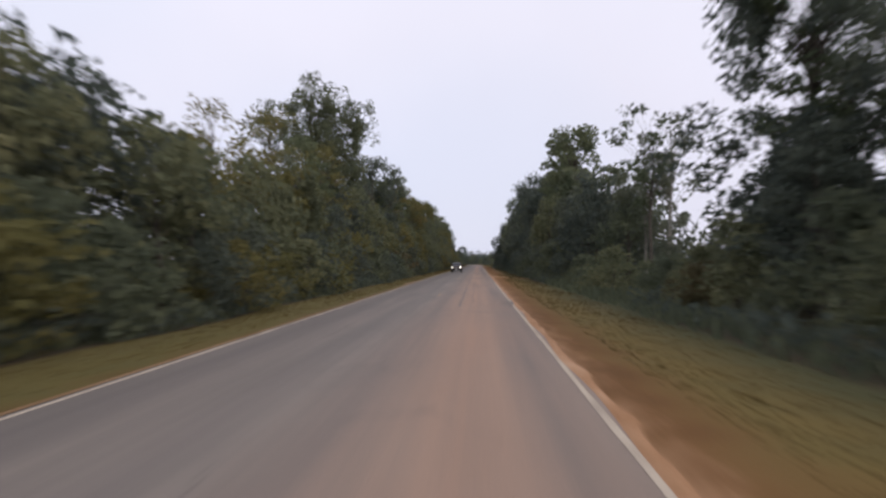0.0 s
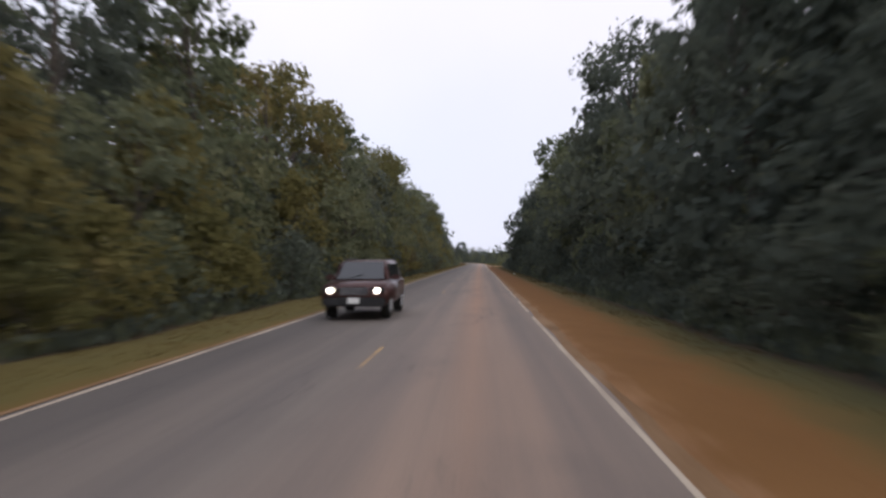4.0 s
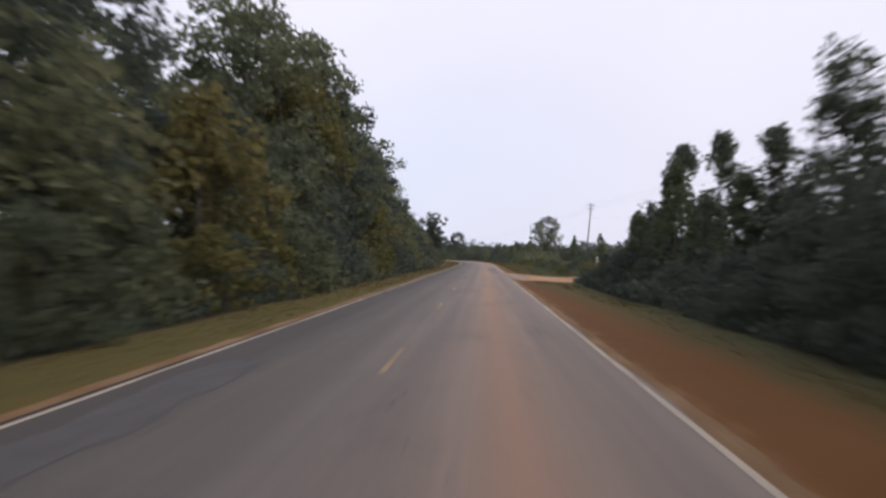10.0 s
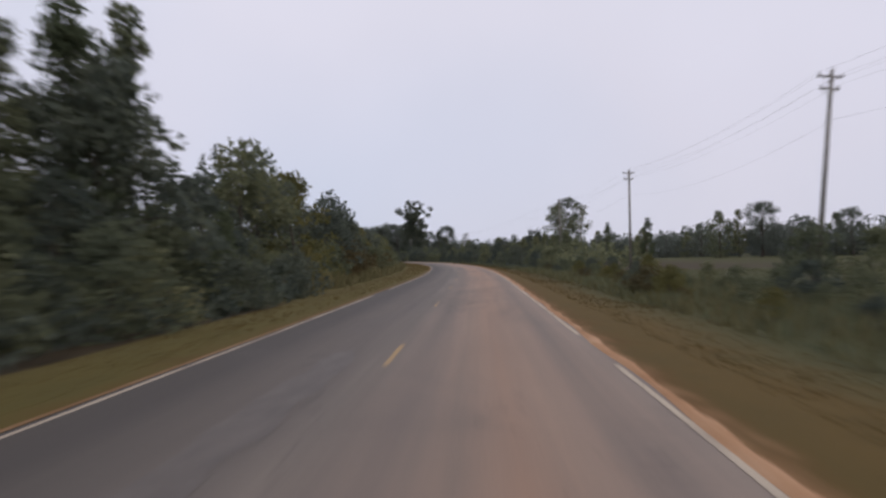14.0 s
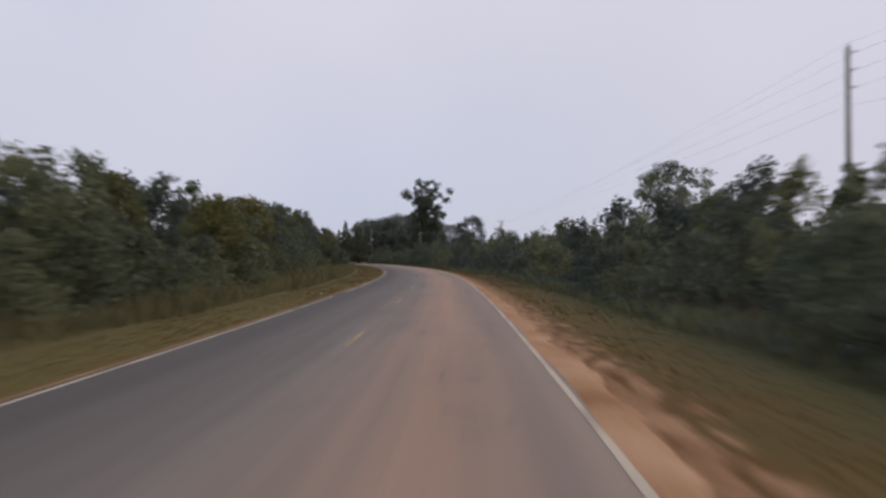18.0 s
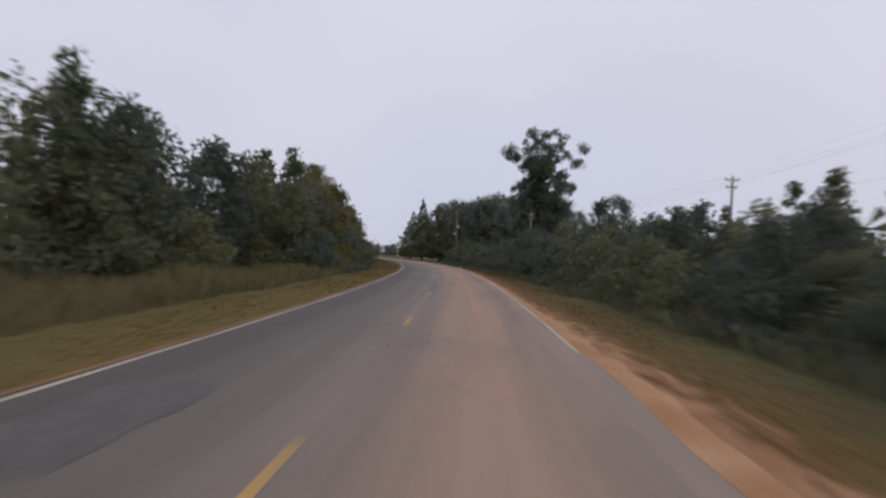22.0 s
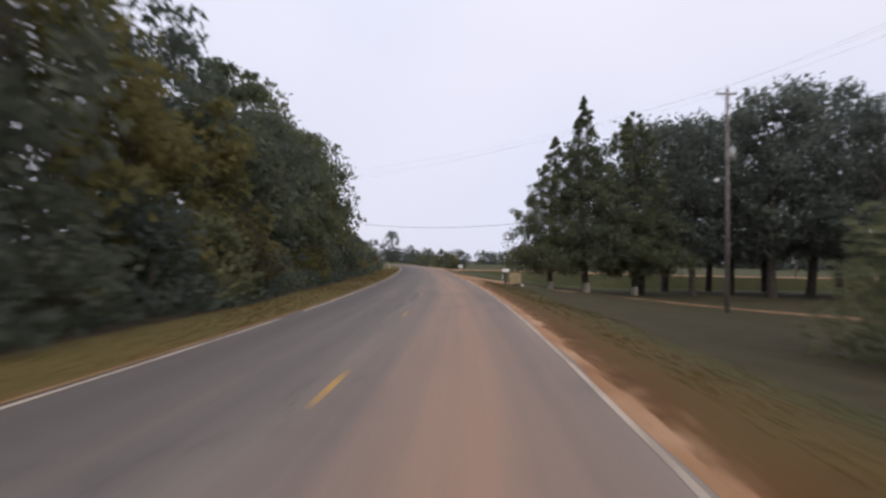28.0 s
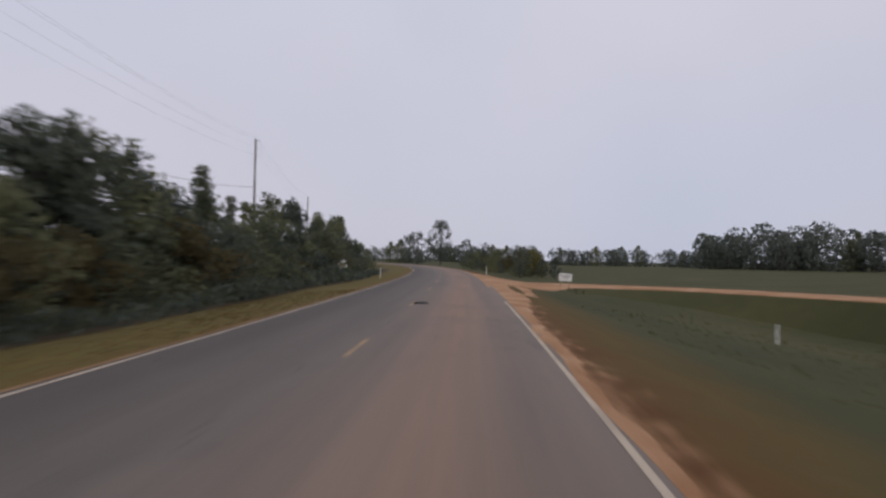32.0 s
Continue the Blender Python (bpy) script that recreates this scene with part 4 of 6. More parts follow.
for q in range(3):
    plant("cedar", "cedar_tree", 45 + q, 8.0, 2.1, 0.4, env_point, 64, 30, 0.24, 0.55, DARK if q else NEEDLE, BARK, "dark pointed red cedar", "tree", 0.12, 10, 0.2, 0.4)
for q in range(3):
    plant("spire", "young_tree", 50 + q, 13.0, 2.2, 1.5, env_point, 60, 30, 0.34, 0.75, (GREEN, NEEDLE, GREEN)[q], BARK, "upright young tree with a pointed crown", "tree", 0.12, 16, 0.3, 0.4)
plant("red", "dark_red_tree", 55, 12.0, 3.0, 2.0, env_round, 56, 34, 0.38, 0.95, RED, BARK, "tree with dark red leaves", "tree", 0.15, 14, 0.2)
plant("pale", "thin_tree", 56, 15.0, 2.3, 4.0, env_column, 30, 20, 0.34, 0.8, PALE, PALE_BARK, "thin pale tree with sparse leaves", "tree", 0.13, 22, 0.4, 0.4)
plant("thin_warm", "autumn_tree", 83, 15.0, 3.4, 3.2, env_round, 52, 15, 0.30, 0.75, AUTUMN, BARK, "thin tree with sparse browning leaves", "tree", 0.12, 30, 0.4, 0.3)
plant("thin_pine", "pine_tree", 85, 14.0, 2.3, 6.0, env_pine, 26, 26, 0.30, 0.75, NEEDLE, BARK, "slim pine with a thin tufted crown", "tree", 0.13, 24, 0.5, 0.2, 0.5)
plant("loose_oak", "oak_tree", 84, 18.0, 6.2, 2.6, env_round, 170, 42, 0.33, 0.95, DARK, BARK, "dark spreading oak with gaps in its crown", "tree", 0.24, 30, 0.45, 0.25)
plant("sapling", "sapling", 57, 5.5, 1.2, 0.6, env_point, 34, 26, 0.22, 0.42, GREEN, BARK, "slim green sapling above the bushes", "tree", 0.05, 0, 0.3, 0.4)
plant("sapling", "sapling", 58, 6.0, 1.5, 0.6, env_column, 36, 26, 0.22, 0.5, GREEN, BARK, "slim green sapling above the bushes", "tree", 0.05, 0, 0.3, 0.4)
for q in range(2):
    plant("grove", "shade_tree", 60 + q, 20.0, 6.0, 3.6, env_round, 130, 38, 0.42, 1.45, HAZED_LEAF, BARK, "dark broad shade tree on a lawn", "tree", 0.34, 26, 0.18, 0.3)
LOBES = {  # across, along and up, in shares of the height, and the lobe's radius
    "oak": [(0.0, 0.0, 0.12, 0.21), (-0.07, 0.03, 0.27, 0.17), (0.04, -0.03, 0.26, 0.17), (-0.07, -0.02, 0.42, 0.16), (0.04, 0.03, 0.41, 0.16), (-0.08, 0.02, 0.55, 0.145), (0.04, -0.02, 0.54, 0.145),
            (-0.03, 0.02, 0.68, 0.125), (-0.02, -0.02, 0.80, 0.135), (0.10, 0.04, 0.80, 0.09), (-0.05, 0.0, 0.925, 0.05), (0.055, 0.02, 0.935, 0.055), (0.13, -0.02, 0.90, 0.05), (-0.215, 0.0, 0.80, 0.072), (-0.15, 0.04, 0.755, 0.06),
            (0.285, 0.0, 0.825, 0.05), (0.25, 0.02, 0.735, 0.032), (0.18, -0.02, 0.775, 0.04), (0.13, 0.05, 0.64, 0.075), (0.19, -0.03, 0.57, 0.05), (0.02, -0.14, 0.70, 0.09), (-0.02, 0.14, 0.74, 0.09)],
    "hero": [(0.0, 0.0, 0.40, 0.14), (0.10, 0.05, 0.48, 0.15), (0.06, -0.10, 0.60, 0.17), (-0.04, 0.06, 0.72, 0.19), (0.12, 0.02, 0.76, 0.18), (0.02, 0.0, 0.87, 0.145), (-0.20, 0.0, 0.80, 0.11), (0.26, 0.0, 0.66, 0.13),
             (0.22, -0.05, 0.52, 0.12), (-0.17, -0.10, 0.70, 0.11), (0.15, 0.16, 0.62, 0.12), (0.28, 0.03, 0.80, 0.09)]}


def lobed(kind, name, seed, h, base, n, per, leaf, radius, mat, label, thick):
    """Adds a great tree whose crown is a cluster of lobes with gaps between them."""
    r = np.random.default_rng(seed)
    lobe = np.array(LOBES[kind]) * h
    pick = r.choice(len(lobe), n, p=lobe[:, 3] ** 2.2 / (lobe[:, 3] ** 2.2).sum())
    d = r.normal(size=(n, 3))
    d /= np.linalg.norm(d, axis=1)[:, None]
    c = lobe[pick, :3] + d * (lobe[pick, 3] * r.uniform(0.12, 1.0, n) ** 0.5)[:, None] * np.array([1, 1, 0.85])
    c[:, 2] = np.maximum(c[:, 2], base)
    STOCK.setdefault(kind, []).append(dict(h=h, used=False, make=(name, r, c, h, thick, base, 34, BARK, radius, per, leaf, 0.85, mat, label, "tree"), root=None))


lobed("hero", "great_oak", 68, 31.0, 7.0, 400, 44, 0.38, 1.15, GREEN, "huge old oak towering over the woods", 0.5)
lobed("oak", "great_oak", 65, 31.0, 2.2, 1150, 46, 0.33, 0.95, DARK, "huge old oak wrapped in leaves towering over the woods", 0.5)


def conical(kind, name, seed, h, spread, base, n, per, leaf, power, mat, label):
    """Adds a tree whose ragged crown narrows to a tip, with smaller clumps towards the top."""
    r = np.random.default_rng(seed)
    t = 1 - np.sqrt(r.uniform(0.0, 1.0, n))
    t[:16] = np.linspace(0.84, 0.995, 16)
    a = r.uniform(0, 2 * math.pi, n)
    k = r.uniform(0, 6.28, 3)
    tier = 1 + 0.22 * np.sin(t * 31 + 1.7 * a + k[0]) + 0.16 * np.sin(3 * a + k[1] - 5 * t)
    out = spread * (1 - t) ** power * np.minimum(1.0, t * 6 + 0.6) * tier * np.sqrt(r.uniform(0.2, 1.0, n))
    c = np.stack([out * np.cos(a), out * np.sin(a), base + t * (h - base - 0.15)], 1)
    STOCK.setdefault(kind, []).append(dict(h=h, used=False, make=(name, r, c, h, 0.30, base, 40, BARK, 0.14 + 0.86 * (1 - t) ** 0.7, per, leaf, 0.8, mat, label, "tree"), root=None))


conical("lawn_pine", "pine_tree", 66, 20.0, 6.3, 2.5, 520, 44, 0.25, 0.85, GREEN, "full grey-green pointed tree on a lawn")
conical("lawn_pine", "pine_tree", 67, 20.0, 5.0, 2.7, 470, 42, 0.25, 0.9, GREEN, "tall narrow green pointed tree on a lawn")
conical("lawn_pine", "pine_tree", 69, 20.0, 5.0, 2.6, 460, 44, 0.28, 0.5, GREEN, "broad olive-green blunt-topped tree on a lawn")


plant("bare", "leafless_tree", 59, 8.0, 2.6, 2.6, env_round, 30, 9, 0.16, 0.4, PALE, PALE_BARK, "small pale tree with sparse dry leaves", "tree", 0.055, 26, 0.5, 0.4)
for q in range(3):
    plant("back", "tall_tree", 70 + q, 20.0, 5.2, 4.0, env_round, 66, 24, 0.54, 1.35, (GREEN, DARK, DARK)[q], BARK, "tall tree deep in the woods", "tree", 0.24, 10, 0.3)
for q in range(3):
    plant("far", "distant_tree", 75 + q, 13.0, (5.6, 4.6, 5.2)[q], 0.3, (env_round, env_column, env_round)[q], 60, 16, 0.62, 1.2, (HAZED_LEAF, GREEN, HAZED_LEAF)[q], BARK, "distant tree beyond the fields", "tree", 0.2, 4, 0.3, 0.2)


def belt(s0, s1, lat0, lat1, h0, h1, gap, kinds, seed, skip=()):
    rng = np.random.default_rng(seed)
    s = s0
    while s < s1:
        if not any(a < s < b for a, b in skip):
            grow(str(rng.choice(kinds)), s + rng.uniform(-0.3, 0.3) * gap, rng.uniform(lat0, lat1), rng.uniform(h0, h1), rng)
        s += gap * rng.uniform(0.75, 1.25)


SH = ["shrub", "shrub", "shrub", "shrub_warm"]
SHD = ["shrub_dark", "shrub_dark", "shrub"]
MID = ["mid", "mid", "mid", "mid_warm", "spire"]
TALL = ["tall", "tall", "tall", "tall_warm", "pine"]
# left: woods along the straight
belt(-20, 345, -9.2, -7.9, 2.6, 4.6, 4.0, SHD + ["shrub", "shrub_warm"], 101, [(51, 60)])
belt(-20, 50, -12.8, -10.2, 7.2, 9.6, 3.8, MID, 102)
belt(50, 345, -12.8, -10.2, 6.5, 10.0, 4.6, MID, 132, [(57, 79)])
belt(57, 79, -12.5, -10, 4.2, 6.0, 3.6, ["mid", "mid_warm", "shrub_warm"], 152)
belt(82, 135, -20, -15, 10.5, 14.5, 7.0, TALL, 141)
belt(130, 232, -19, -13.5, 17.5, 23.5, 6.6, TALL, 103, [(179, 200)])
belt(240, 357, -19, -13.5, 15, 19.5, 6.4, TALL, 140)
belt(82, 345, -16, -13.4, 8.5, 12.5, 5.0, ["mid_dark", "mid", "mid"], 148, [(180, 194)])
belt(135, 350, -30, -23, 20, 25, 12, ["back", "back", "pine"], 104)
# left: young growth through the bend
belt(345, 374, -12, -9.2, 3, 6, 3.2, ["shrub", "mid", "cedar"], 105)
belt(345, 380, -9.6, -8.2, 2.0, 3.2, 2.9, SHD, 157)
belt(345, 370, -17, -12.5, 8.5, 11.5, 5, ["mid", "spire"], 106)
belt(372, 500, -12.5, -10.2, 2.5, 4.0, 3.8, SH, 107)
belt(352, 368, -14, -11.5, 9.5, 12, 3.4, ["mid_dark", "spire"], 138)
belt(372, 381, -15.5, -12, 6.4, 7.6, 3.2, ["mid", "mid_dark"], 163)
belt(382, 403, -15.5, -12, 9.0, 10.4, 3.6, ["mid", "mid_dark", "mid", "mid_warm"], 145)
belt(403, 412, -15.5, -12, 8.0, 9.2, 3.4, ["mid", "mid_dark"], 164)
belt(412, 430, -15.5, -12, 7.2, 8.6, 3.6, ["mid", "mid_dark", "mid", "mid_warm"], 131)
belt(430, 464, -15, -12.2, 5.9, 7.0, 3.2, ["mid", "mid", "mid_warm", "mid_dark"], 161)
belt(464, 505, -15, -12.2, 6.3, 7.6, 3.2, ["mid", "mid", "mid_warm", "mid_dark"], 108)
belt(420, 462, -24, -17, 6.0, 7.6, 5, ["mid", "spire", "mid"], 109)
belt(462, 505, -24, -17, 7.6, 9.0, 4.6, ["mid", "mid_dark", "spire", "mid_warm"], 162)
belt(500, 600, -19, -15, 3.5, 5.5, 4.0, SH + ["mid"], 110)
belt(504, 545, -21, -16.5, 7.6, 9.6, 3.6, ["mid", "mid_dark", "mid", "spire"], 139)
belt(545, 600, -23, -18, 8.0, 10.6, 4.4, MID, 111)
belt(556, 610, -36, -25, 10.5, 13.5, 6, ["back", "spire", "back"], 112)
# left: woods again
belt(594, 768, -10.2, -8.8, 2.6, 4.8, 3.8, SHD + ["shrub_warm"], 113)
belt(596, 624, -13.5, -11.2, 6.5, 9, 4.2, MID, 114)
belt(624, 664, -13.5, -11.2, 6.2, 8.6, 4.0, MID, 133)
belt(664, 767, -13.5, -11.2, 8.5, 13, 4.4, MID, 156)
belt(728, 768, -14, -11.2, 12.5, 16.5, 4.6, ["tall", "mid", "tall"], 119)
belt(606, 666, -19, -14.5, 7.5, 9.8, 6.0, ["mid", "back", "spire"], 118)
belt(668, 766, -20, -14.5, 14, 19.5, 6.0, ["tall", "back", "tall_warm", "pine"], 115)
belt(766, 800, -12, -9.0, 2.8, 4.4, 2.6, SHD + SH, 143)
belt(768, 868, -11, -9.2, 2.8, 4.4, 3.3, SHD + SH, 116)
belt(768, 794, -14, -11.5, 4.7, 6.0, 3.0, ["mid_dark", "sapling", "mid_dark", "mid"], 117)
belt(794, 868, -14, -11.5, 5.4, 7.7, 3.3, ["mid_dark", "sapling", "mid", "spire", "mid_dark"], 147)
# right: woods along the straight
belt(2, 30, 9.8, 14, 2.5, 4.5, 3.6, SH, 120)
belt(58, 68, 13.5, 16.5, 8, 10.5, 3.6, ["mid", "mid_dark", "spire"], 144)
belt(4, 30, 15, 19, 13, 17, 6.5, ["pine"], 121)
belt(28, 66, 9.8, 13, 1.8, 3.6, 3.4, SH, 122)
belt(64, 250, 8.8, 10.2, 2.4, 4.6, 3.9, SHD, 123, [(76, 84)])
belt(66, 118, 11, 13.8, 7.5, 11.0, 4.4, ["mid_dark", "mid", "spire"], 142)
belt(118, 242, 11, 13.8, 10, 15, 4.2, ["mid_dark", "mid", "spire", "mid_dark"], 124)
belt(70, 120, 15.5, 22, 9.5, 13, 7.5, ["tall", "pine", "spire"], 125)
belt(118, 243, 15, 21, 18, 24, 8.2, ["tall_dark", "back", "pine", "tall"], 125)
belt(215, 240, 12, 15, 13, 15.5, 4, ["tall_dark", "mid_dark"], 146)
belt(250, 289, 11, 14.5, 4.0, 6.0, 3.0, ["cedar", "shrub_dark"], 126)
belt(256, 290, 8.9, 9.8, 1.5, 2.6, 2.9, ["shrub_dark"], 151)
belt(318, 428, 8.8, 11.5, 0.8, 1.7, 3.0, ["shrub", "shrub_warm", "shrub_warm", "shrub_dark"], 130)
belt(320, 428, 11.5, 16, 0.9, 2.0, 3.2, ["shrub", "shrub_warm", "shrub", "shrub_dark"], 149)
# right: hedge through the bend
belt(425, 446, 9.8, 12, 1.8, 3.0, 3.4, SHD, 134)
belt(446, 503, 9.4, 11.8, 2.2, 3.4, 3.2, SHD, 127)
belt(503, 575, 9.4, 11.8, 2.5, 3.6, 3.2, SHD, 154)
belt(575, 690, 9.6, 12, 3.7, 4.9, 3.3, SHD, 135)
belt(575, 686, 12.8, 17, 5.0, 6.7, 3.8, ["mid", "mid", "mid_dark"], 136)
belt(445, 458, 12.4, 16, 2.8, 3.8, 3.2, ["mid", "sapling", "shrub"], 128)
belt(458, 503, 12.4, 16, 4.4, 6.0, 3.2, ["mid_dark", "sapling", "mid_dark", "mid"], 158)
belt(503, 575, 12.4, 16, 4.0, 5.4, 3.2, ["mid", "sapling", "mid_dark", "mid"], 155)
belt(440, 462, 18, 26, 2.8, 4.2, 4.0, ["mid", "sapling"], 129)
belt(462, 503, 18, 26, 5.6, 7.4, 4.0, ["mid", "mid_dark", "spire"], 159)
belt(503, 575, 18, 28, 4.8, 7.4, 5.0, ["mid", "spire", "sapling"], 160)
belt(575, 664, 19, 26, 7.0, 9.0, 5.0, ["mid", "spire", "mid_dark"], 137)

SINGLE = [  # kind, s, lat, height
    ("hero", 94, -21.0, 28.8), ("mid", 23, -13.6, 10.8), ("mid_dark", 26.5, -14.2, 11.2), ("mid", 19.5, -12.2, 9.4), ("mid", 33, -13.8, 10.0), ("mid_warm", 37, -14.2, 10.2), ("thin_warm", 74, -15, 15.5), ("thin_warm", 79.5, -16.8, 17), ("mid_dark", 27, 14.6, 8.5), ("mid_dark", 30.5, 17.6, 9.5), ("mid_dark", 33, 16, 8), ("mid_dark", 24, 13.4, 7), ("tall", 334, -18, 20.5), ("tall", 342, -16.2, 20), ("tall", 352, -17, 19.5), ("tall", 360, -19.5, 19), ("tall", 318, -19.5, 22), ("pine", 98, 15.5, 22), ("pine", 104, 17, 22.5), ("spire", 86, 13.5, 13.5), ("spire", 92, 13.8, 15), ("bare", 81, 14.3, 13), ("tall_dark", 240, 16, 18), ("tall_dark", 246, 16.5, 18), ("tall_dark", 251, 15.5, 17), ("tall_dark", 255, 14.8, 16.5), ("tall_dark", 236, 14.8, 17), ("mid_dark", 246, 13.5, 9), ("mid_dark", 251, 13.5, 8), ("tall_dark", 684.5, 29.6, 21), ("tall_dark", 680, 32, 19), ("spire", 603, -17, 12), ("mid_dark", 574, -17.5, 10.6), ("mid_dark", 580, -18.5, 11.2), ("mid_dark", 800, -12.5, 7.0), ("mid_dark", 803, -13.5, 7.3), ("mid", 797, -12.5, 6.3), ("mid_dark", 806, -12, 6.6), ("mid_dark", 812, -12.5, 6.0), ("spire", 569, -17.5, 11.6), ("mid_dark", 588, -17, 10.3), ("mid_dark", 592, -18, 10.8), ("mid", 596, -16.5, 10.5), ("spire", 369, -13, 13.2), ("tall", 311, -18, 24.5), ("tall", 303, -18, 24.5), ("tall", 296, -16.5, 22.5), ("tall", 309, -14.5, 21.5), ("spire", 366, -13.5, 12.5), ("loose_oak", 30.5, 16.2, 17.8), ("loose_oak", 22, 20, 16), ("tall_dark", 16, 17, 14), ("thin_pine", 52, 14.6, 14), ("mid_dark", 29, 15, 6.5), ("mid_dark", 38, 15, 4.0), ("mid_dark", 47, 14.5, 3.9), ("pale", 55, 16.5, 15.5), ("pale", 56.5, 15.5, 14), ("pine", 70, -16, 15), ("pine", 75, -18.5, 17), ("pine", 65, -13.5, 12.5), ("mid_warm", 46, -13.5, 10), ("mid_warm", 50.5, -13, 9.5), ("mid_warm", 55, -13.8, 9.8), ("mid_warm", 60, -12.6, 8.0), ("thin_warm", 51, -14, 14.5), ("thin_warm", 57.5, -15.5, 15.5), ("thin_warm", 63, -14.5, 12), ("pale", 67, -17, 15), ("thin_warm", 44, -15, 13.5), ("pine", 117, 17, 24), ("pine", 90, 19, 15),
    ("cedar", 283, 12.4, 8.7), ("cedar", 285.5, 11.4, 5.4), ("cedar", 289, 11.3, 5.1), ("cedar", 291.5, 12.6, 4.4), ("shrub_dark", 290, 10.4, 2.6), ("shrub_dark", 287, 9.7, 2.5), ("cedar", 280, 11.3, 7.6), ("cedar", 276, 12.2, 8.2), ("cedar", 279, 17, 7), ("cedar", 272, 13, 7.5), ("cedar", 265, 12, 9), ("cedar", 288.6, 12.9, 5.4), ("cedar", 291, 16.5, 6.5), ("bare", 291, 12.6, 6.0),
    ("oak", 682, 29.8, 33.4), ("mid_dark", 680, 27.2, 14), ("mid_dark", 684, 31.5, 15), ("mid_dark", 678, 30, 12), ("tall_dark", 670, 38, 16.2), ("mid_dark", 671, 40.5, 14), ("grove", 703, 56.5, 21), ("pale", 697, 65, 18), ("tall", 577, 60, 23), ("tall", 571, 53, 20), ("pale", 560, 56, 21), ("pale", 545, 44, 17),
    ("red", 653, -28, 17.5), ("red", 614, -11.2, 7.5), ("red", 619, -13.2, 8.6), ("mid_warm", 625, -12.5, 11), ("red", 632, -15.5, 11), ("pale", 184, -14.5, 17), ("pale", 190, -15.5, 18), ("pale", 187, -17, 19), ("spire", 622, -17, 15), ("tall", 640, -18, 13.2), ("tall_warm", 647, -17.5, 14.2), ("tall", 654, -18, 14), ("thin_warm", 690, -17, 19), ("pale", 694, -16, 18), ("back", 601, -32, 17), ("tall", 706, -21, 23),
    ("mid", 634, 16, 7.5), ("mid_dark", 638, 15, 7), ("pale", 650, 24, 11), ("cedar", 474, 18, 7.5), ("cedar", 500, 22, 8.5), ("mid", 500, 18, 7), ("shrub", 383, 21, 3.8), ("shrub", 380, 23, 3.4), 
    ("mid", 700, 17, 8.5), ("mid", 706, 20, 8), ("shrub", 697, 14, 4.5), ("shrub", 702, 15, 5), ("pine", 735, -17, 15),
    ("thin_warm", 203, -16.5, 21), ("pale", 208.5, -16, 22), ("tall", 226, -17, 23), ("pine", 206, 14.6, 22.5), ("mid_dark", 801.6, -11.8, 7.4), ("mid", 804.4, -12.6, 7.4),
]
rng = np.random.default_rng(7)
for kind, s, lat, tall in SINGLE:
    grow(kind, s, lat, tall, rng, wide={"hero": 0.84}.get(kind), turn={"oak": 2, "hero": 0}.get(kind))
for s, lat, tall, q, wide in ((753.5, 13.2, 16.4, 0, 0.9), (753.0, 16.9, 20.9, 1, 1.0), (756.0, 23.0, 20.4, 2, 1.0)):
    tree = grow("lawn_pine", s, lat, tall, rng, q, wide)
    tagged(tree, group="conical trees beside the driveway")
for s, lat, tall in ((760, 25.0, 21), (758.5, 30.5, 21.3), (763, 37, 23), (756, 38.4, 24.3), (759, 44.5, 26), (749, 46, 21.6),
                     (774, 33, 24.5), (776, 40, 25), (774, 47, 23), (770, 55, 26), (761, 60, 22), (749, 56, 23.5), (740, 63, 20)):
    tagged(grow("grove", s, lat, tall, rng), group="shade trees on the lawn")
rng = np.random.default_rng(8)
for kind, s, lat, tall in (("tall", 238, -17.2, 19.5), ("mid_dark", 519, -16, 8.4), ("mid_dark", 525, -18.5, 9.4)):
    grow(kind, s, lat, tall, rng)


# ---- far woods and the undergrowth behind the first trees ----
def thicket(name, seed, boxes, size, mat, label, category="woods"):
    """Many leaf clumps in uneven banks; boxes are (s0, s1, lat0, lat1, height, clumps)."""
    r = np.random.default_rng(seed)
    cs = []
    for s0, s1, a, b, h, n in boxes:
        s, lat = r.uniform(s0, s1, n), r.uniform(a, b, n)
        x, y = plan(s, lat)
        top = h * (0.62 + 0.38 * np.sin(s * 0.21 + lat * 0.4) * np.sin(s * 0.083 + 1.7) + 0.12 * np.clip(r.normal(size=n), -2.5, 1.2))
        z = height(s, lat) + np.maximum(0.3, top) * r.uniform(0, 1, n) ** 0.8
        cs.append(np.stack([x, y, z], 1))
    c = np.concatenate(cs)
    v, f = leaf_quads(r, c, size * r.uniform(0.6, 1.5, len(c)))
    return tagged(new(name, raw(name, v, f, mat)), label, category, kind="stuff")


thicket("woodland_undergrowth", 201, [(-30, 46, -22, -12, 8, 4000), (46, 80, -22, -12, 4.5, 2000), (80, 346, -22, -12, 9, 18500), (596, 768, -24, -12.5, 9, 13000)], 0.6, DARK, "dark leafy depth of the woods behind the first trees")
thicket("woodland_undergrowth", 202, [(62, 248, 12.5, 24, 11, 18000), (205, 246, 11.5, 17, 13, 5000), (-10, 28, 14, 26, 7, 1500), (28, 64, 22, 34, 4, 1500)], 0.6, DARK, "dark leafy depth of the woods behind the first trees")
thicket("woodland_undergrowth", 203, [(380, 510, -30, -16, 6, 5200), (500, 600, -40, -24, 9, 5600), (768, 880, -26, -13, 4.6, 5000), (428, 690, 14, 24, 4.2, 9000)], 0.55, GREEN, "leafy thicket behind the first bushes")

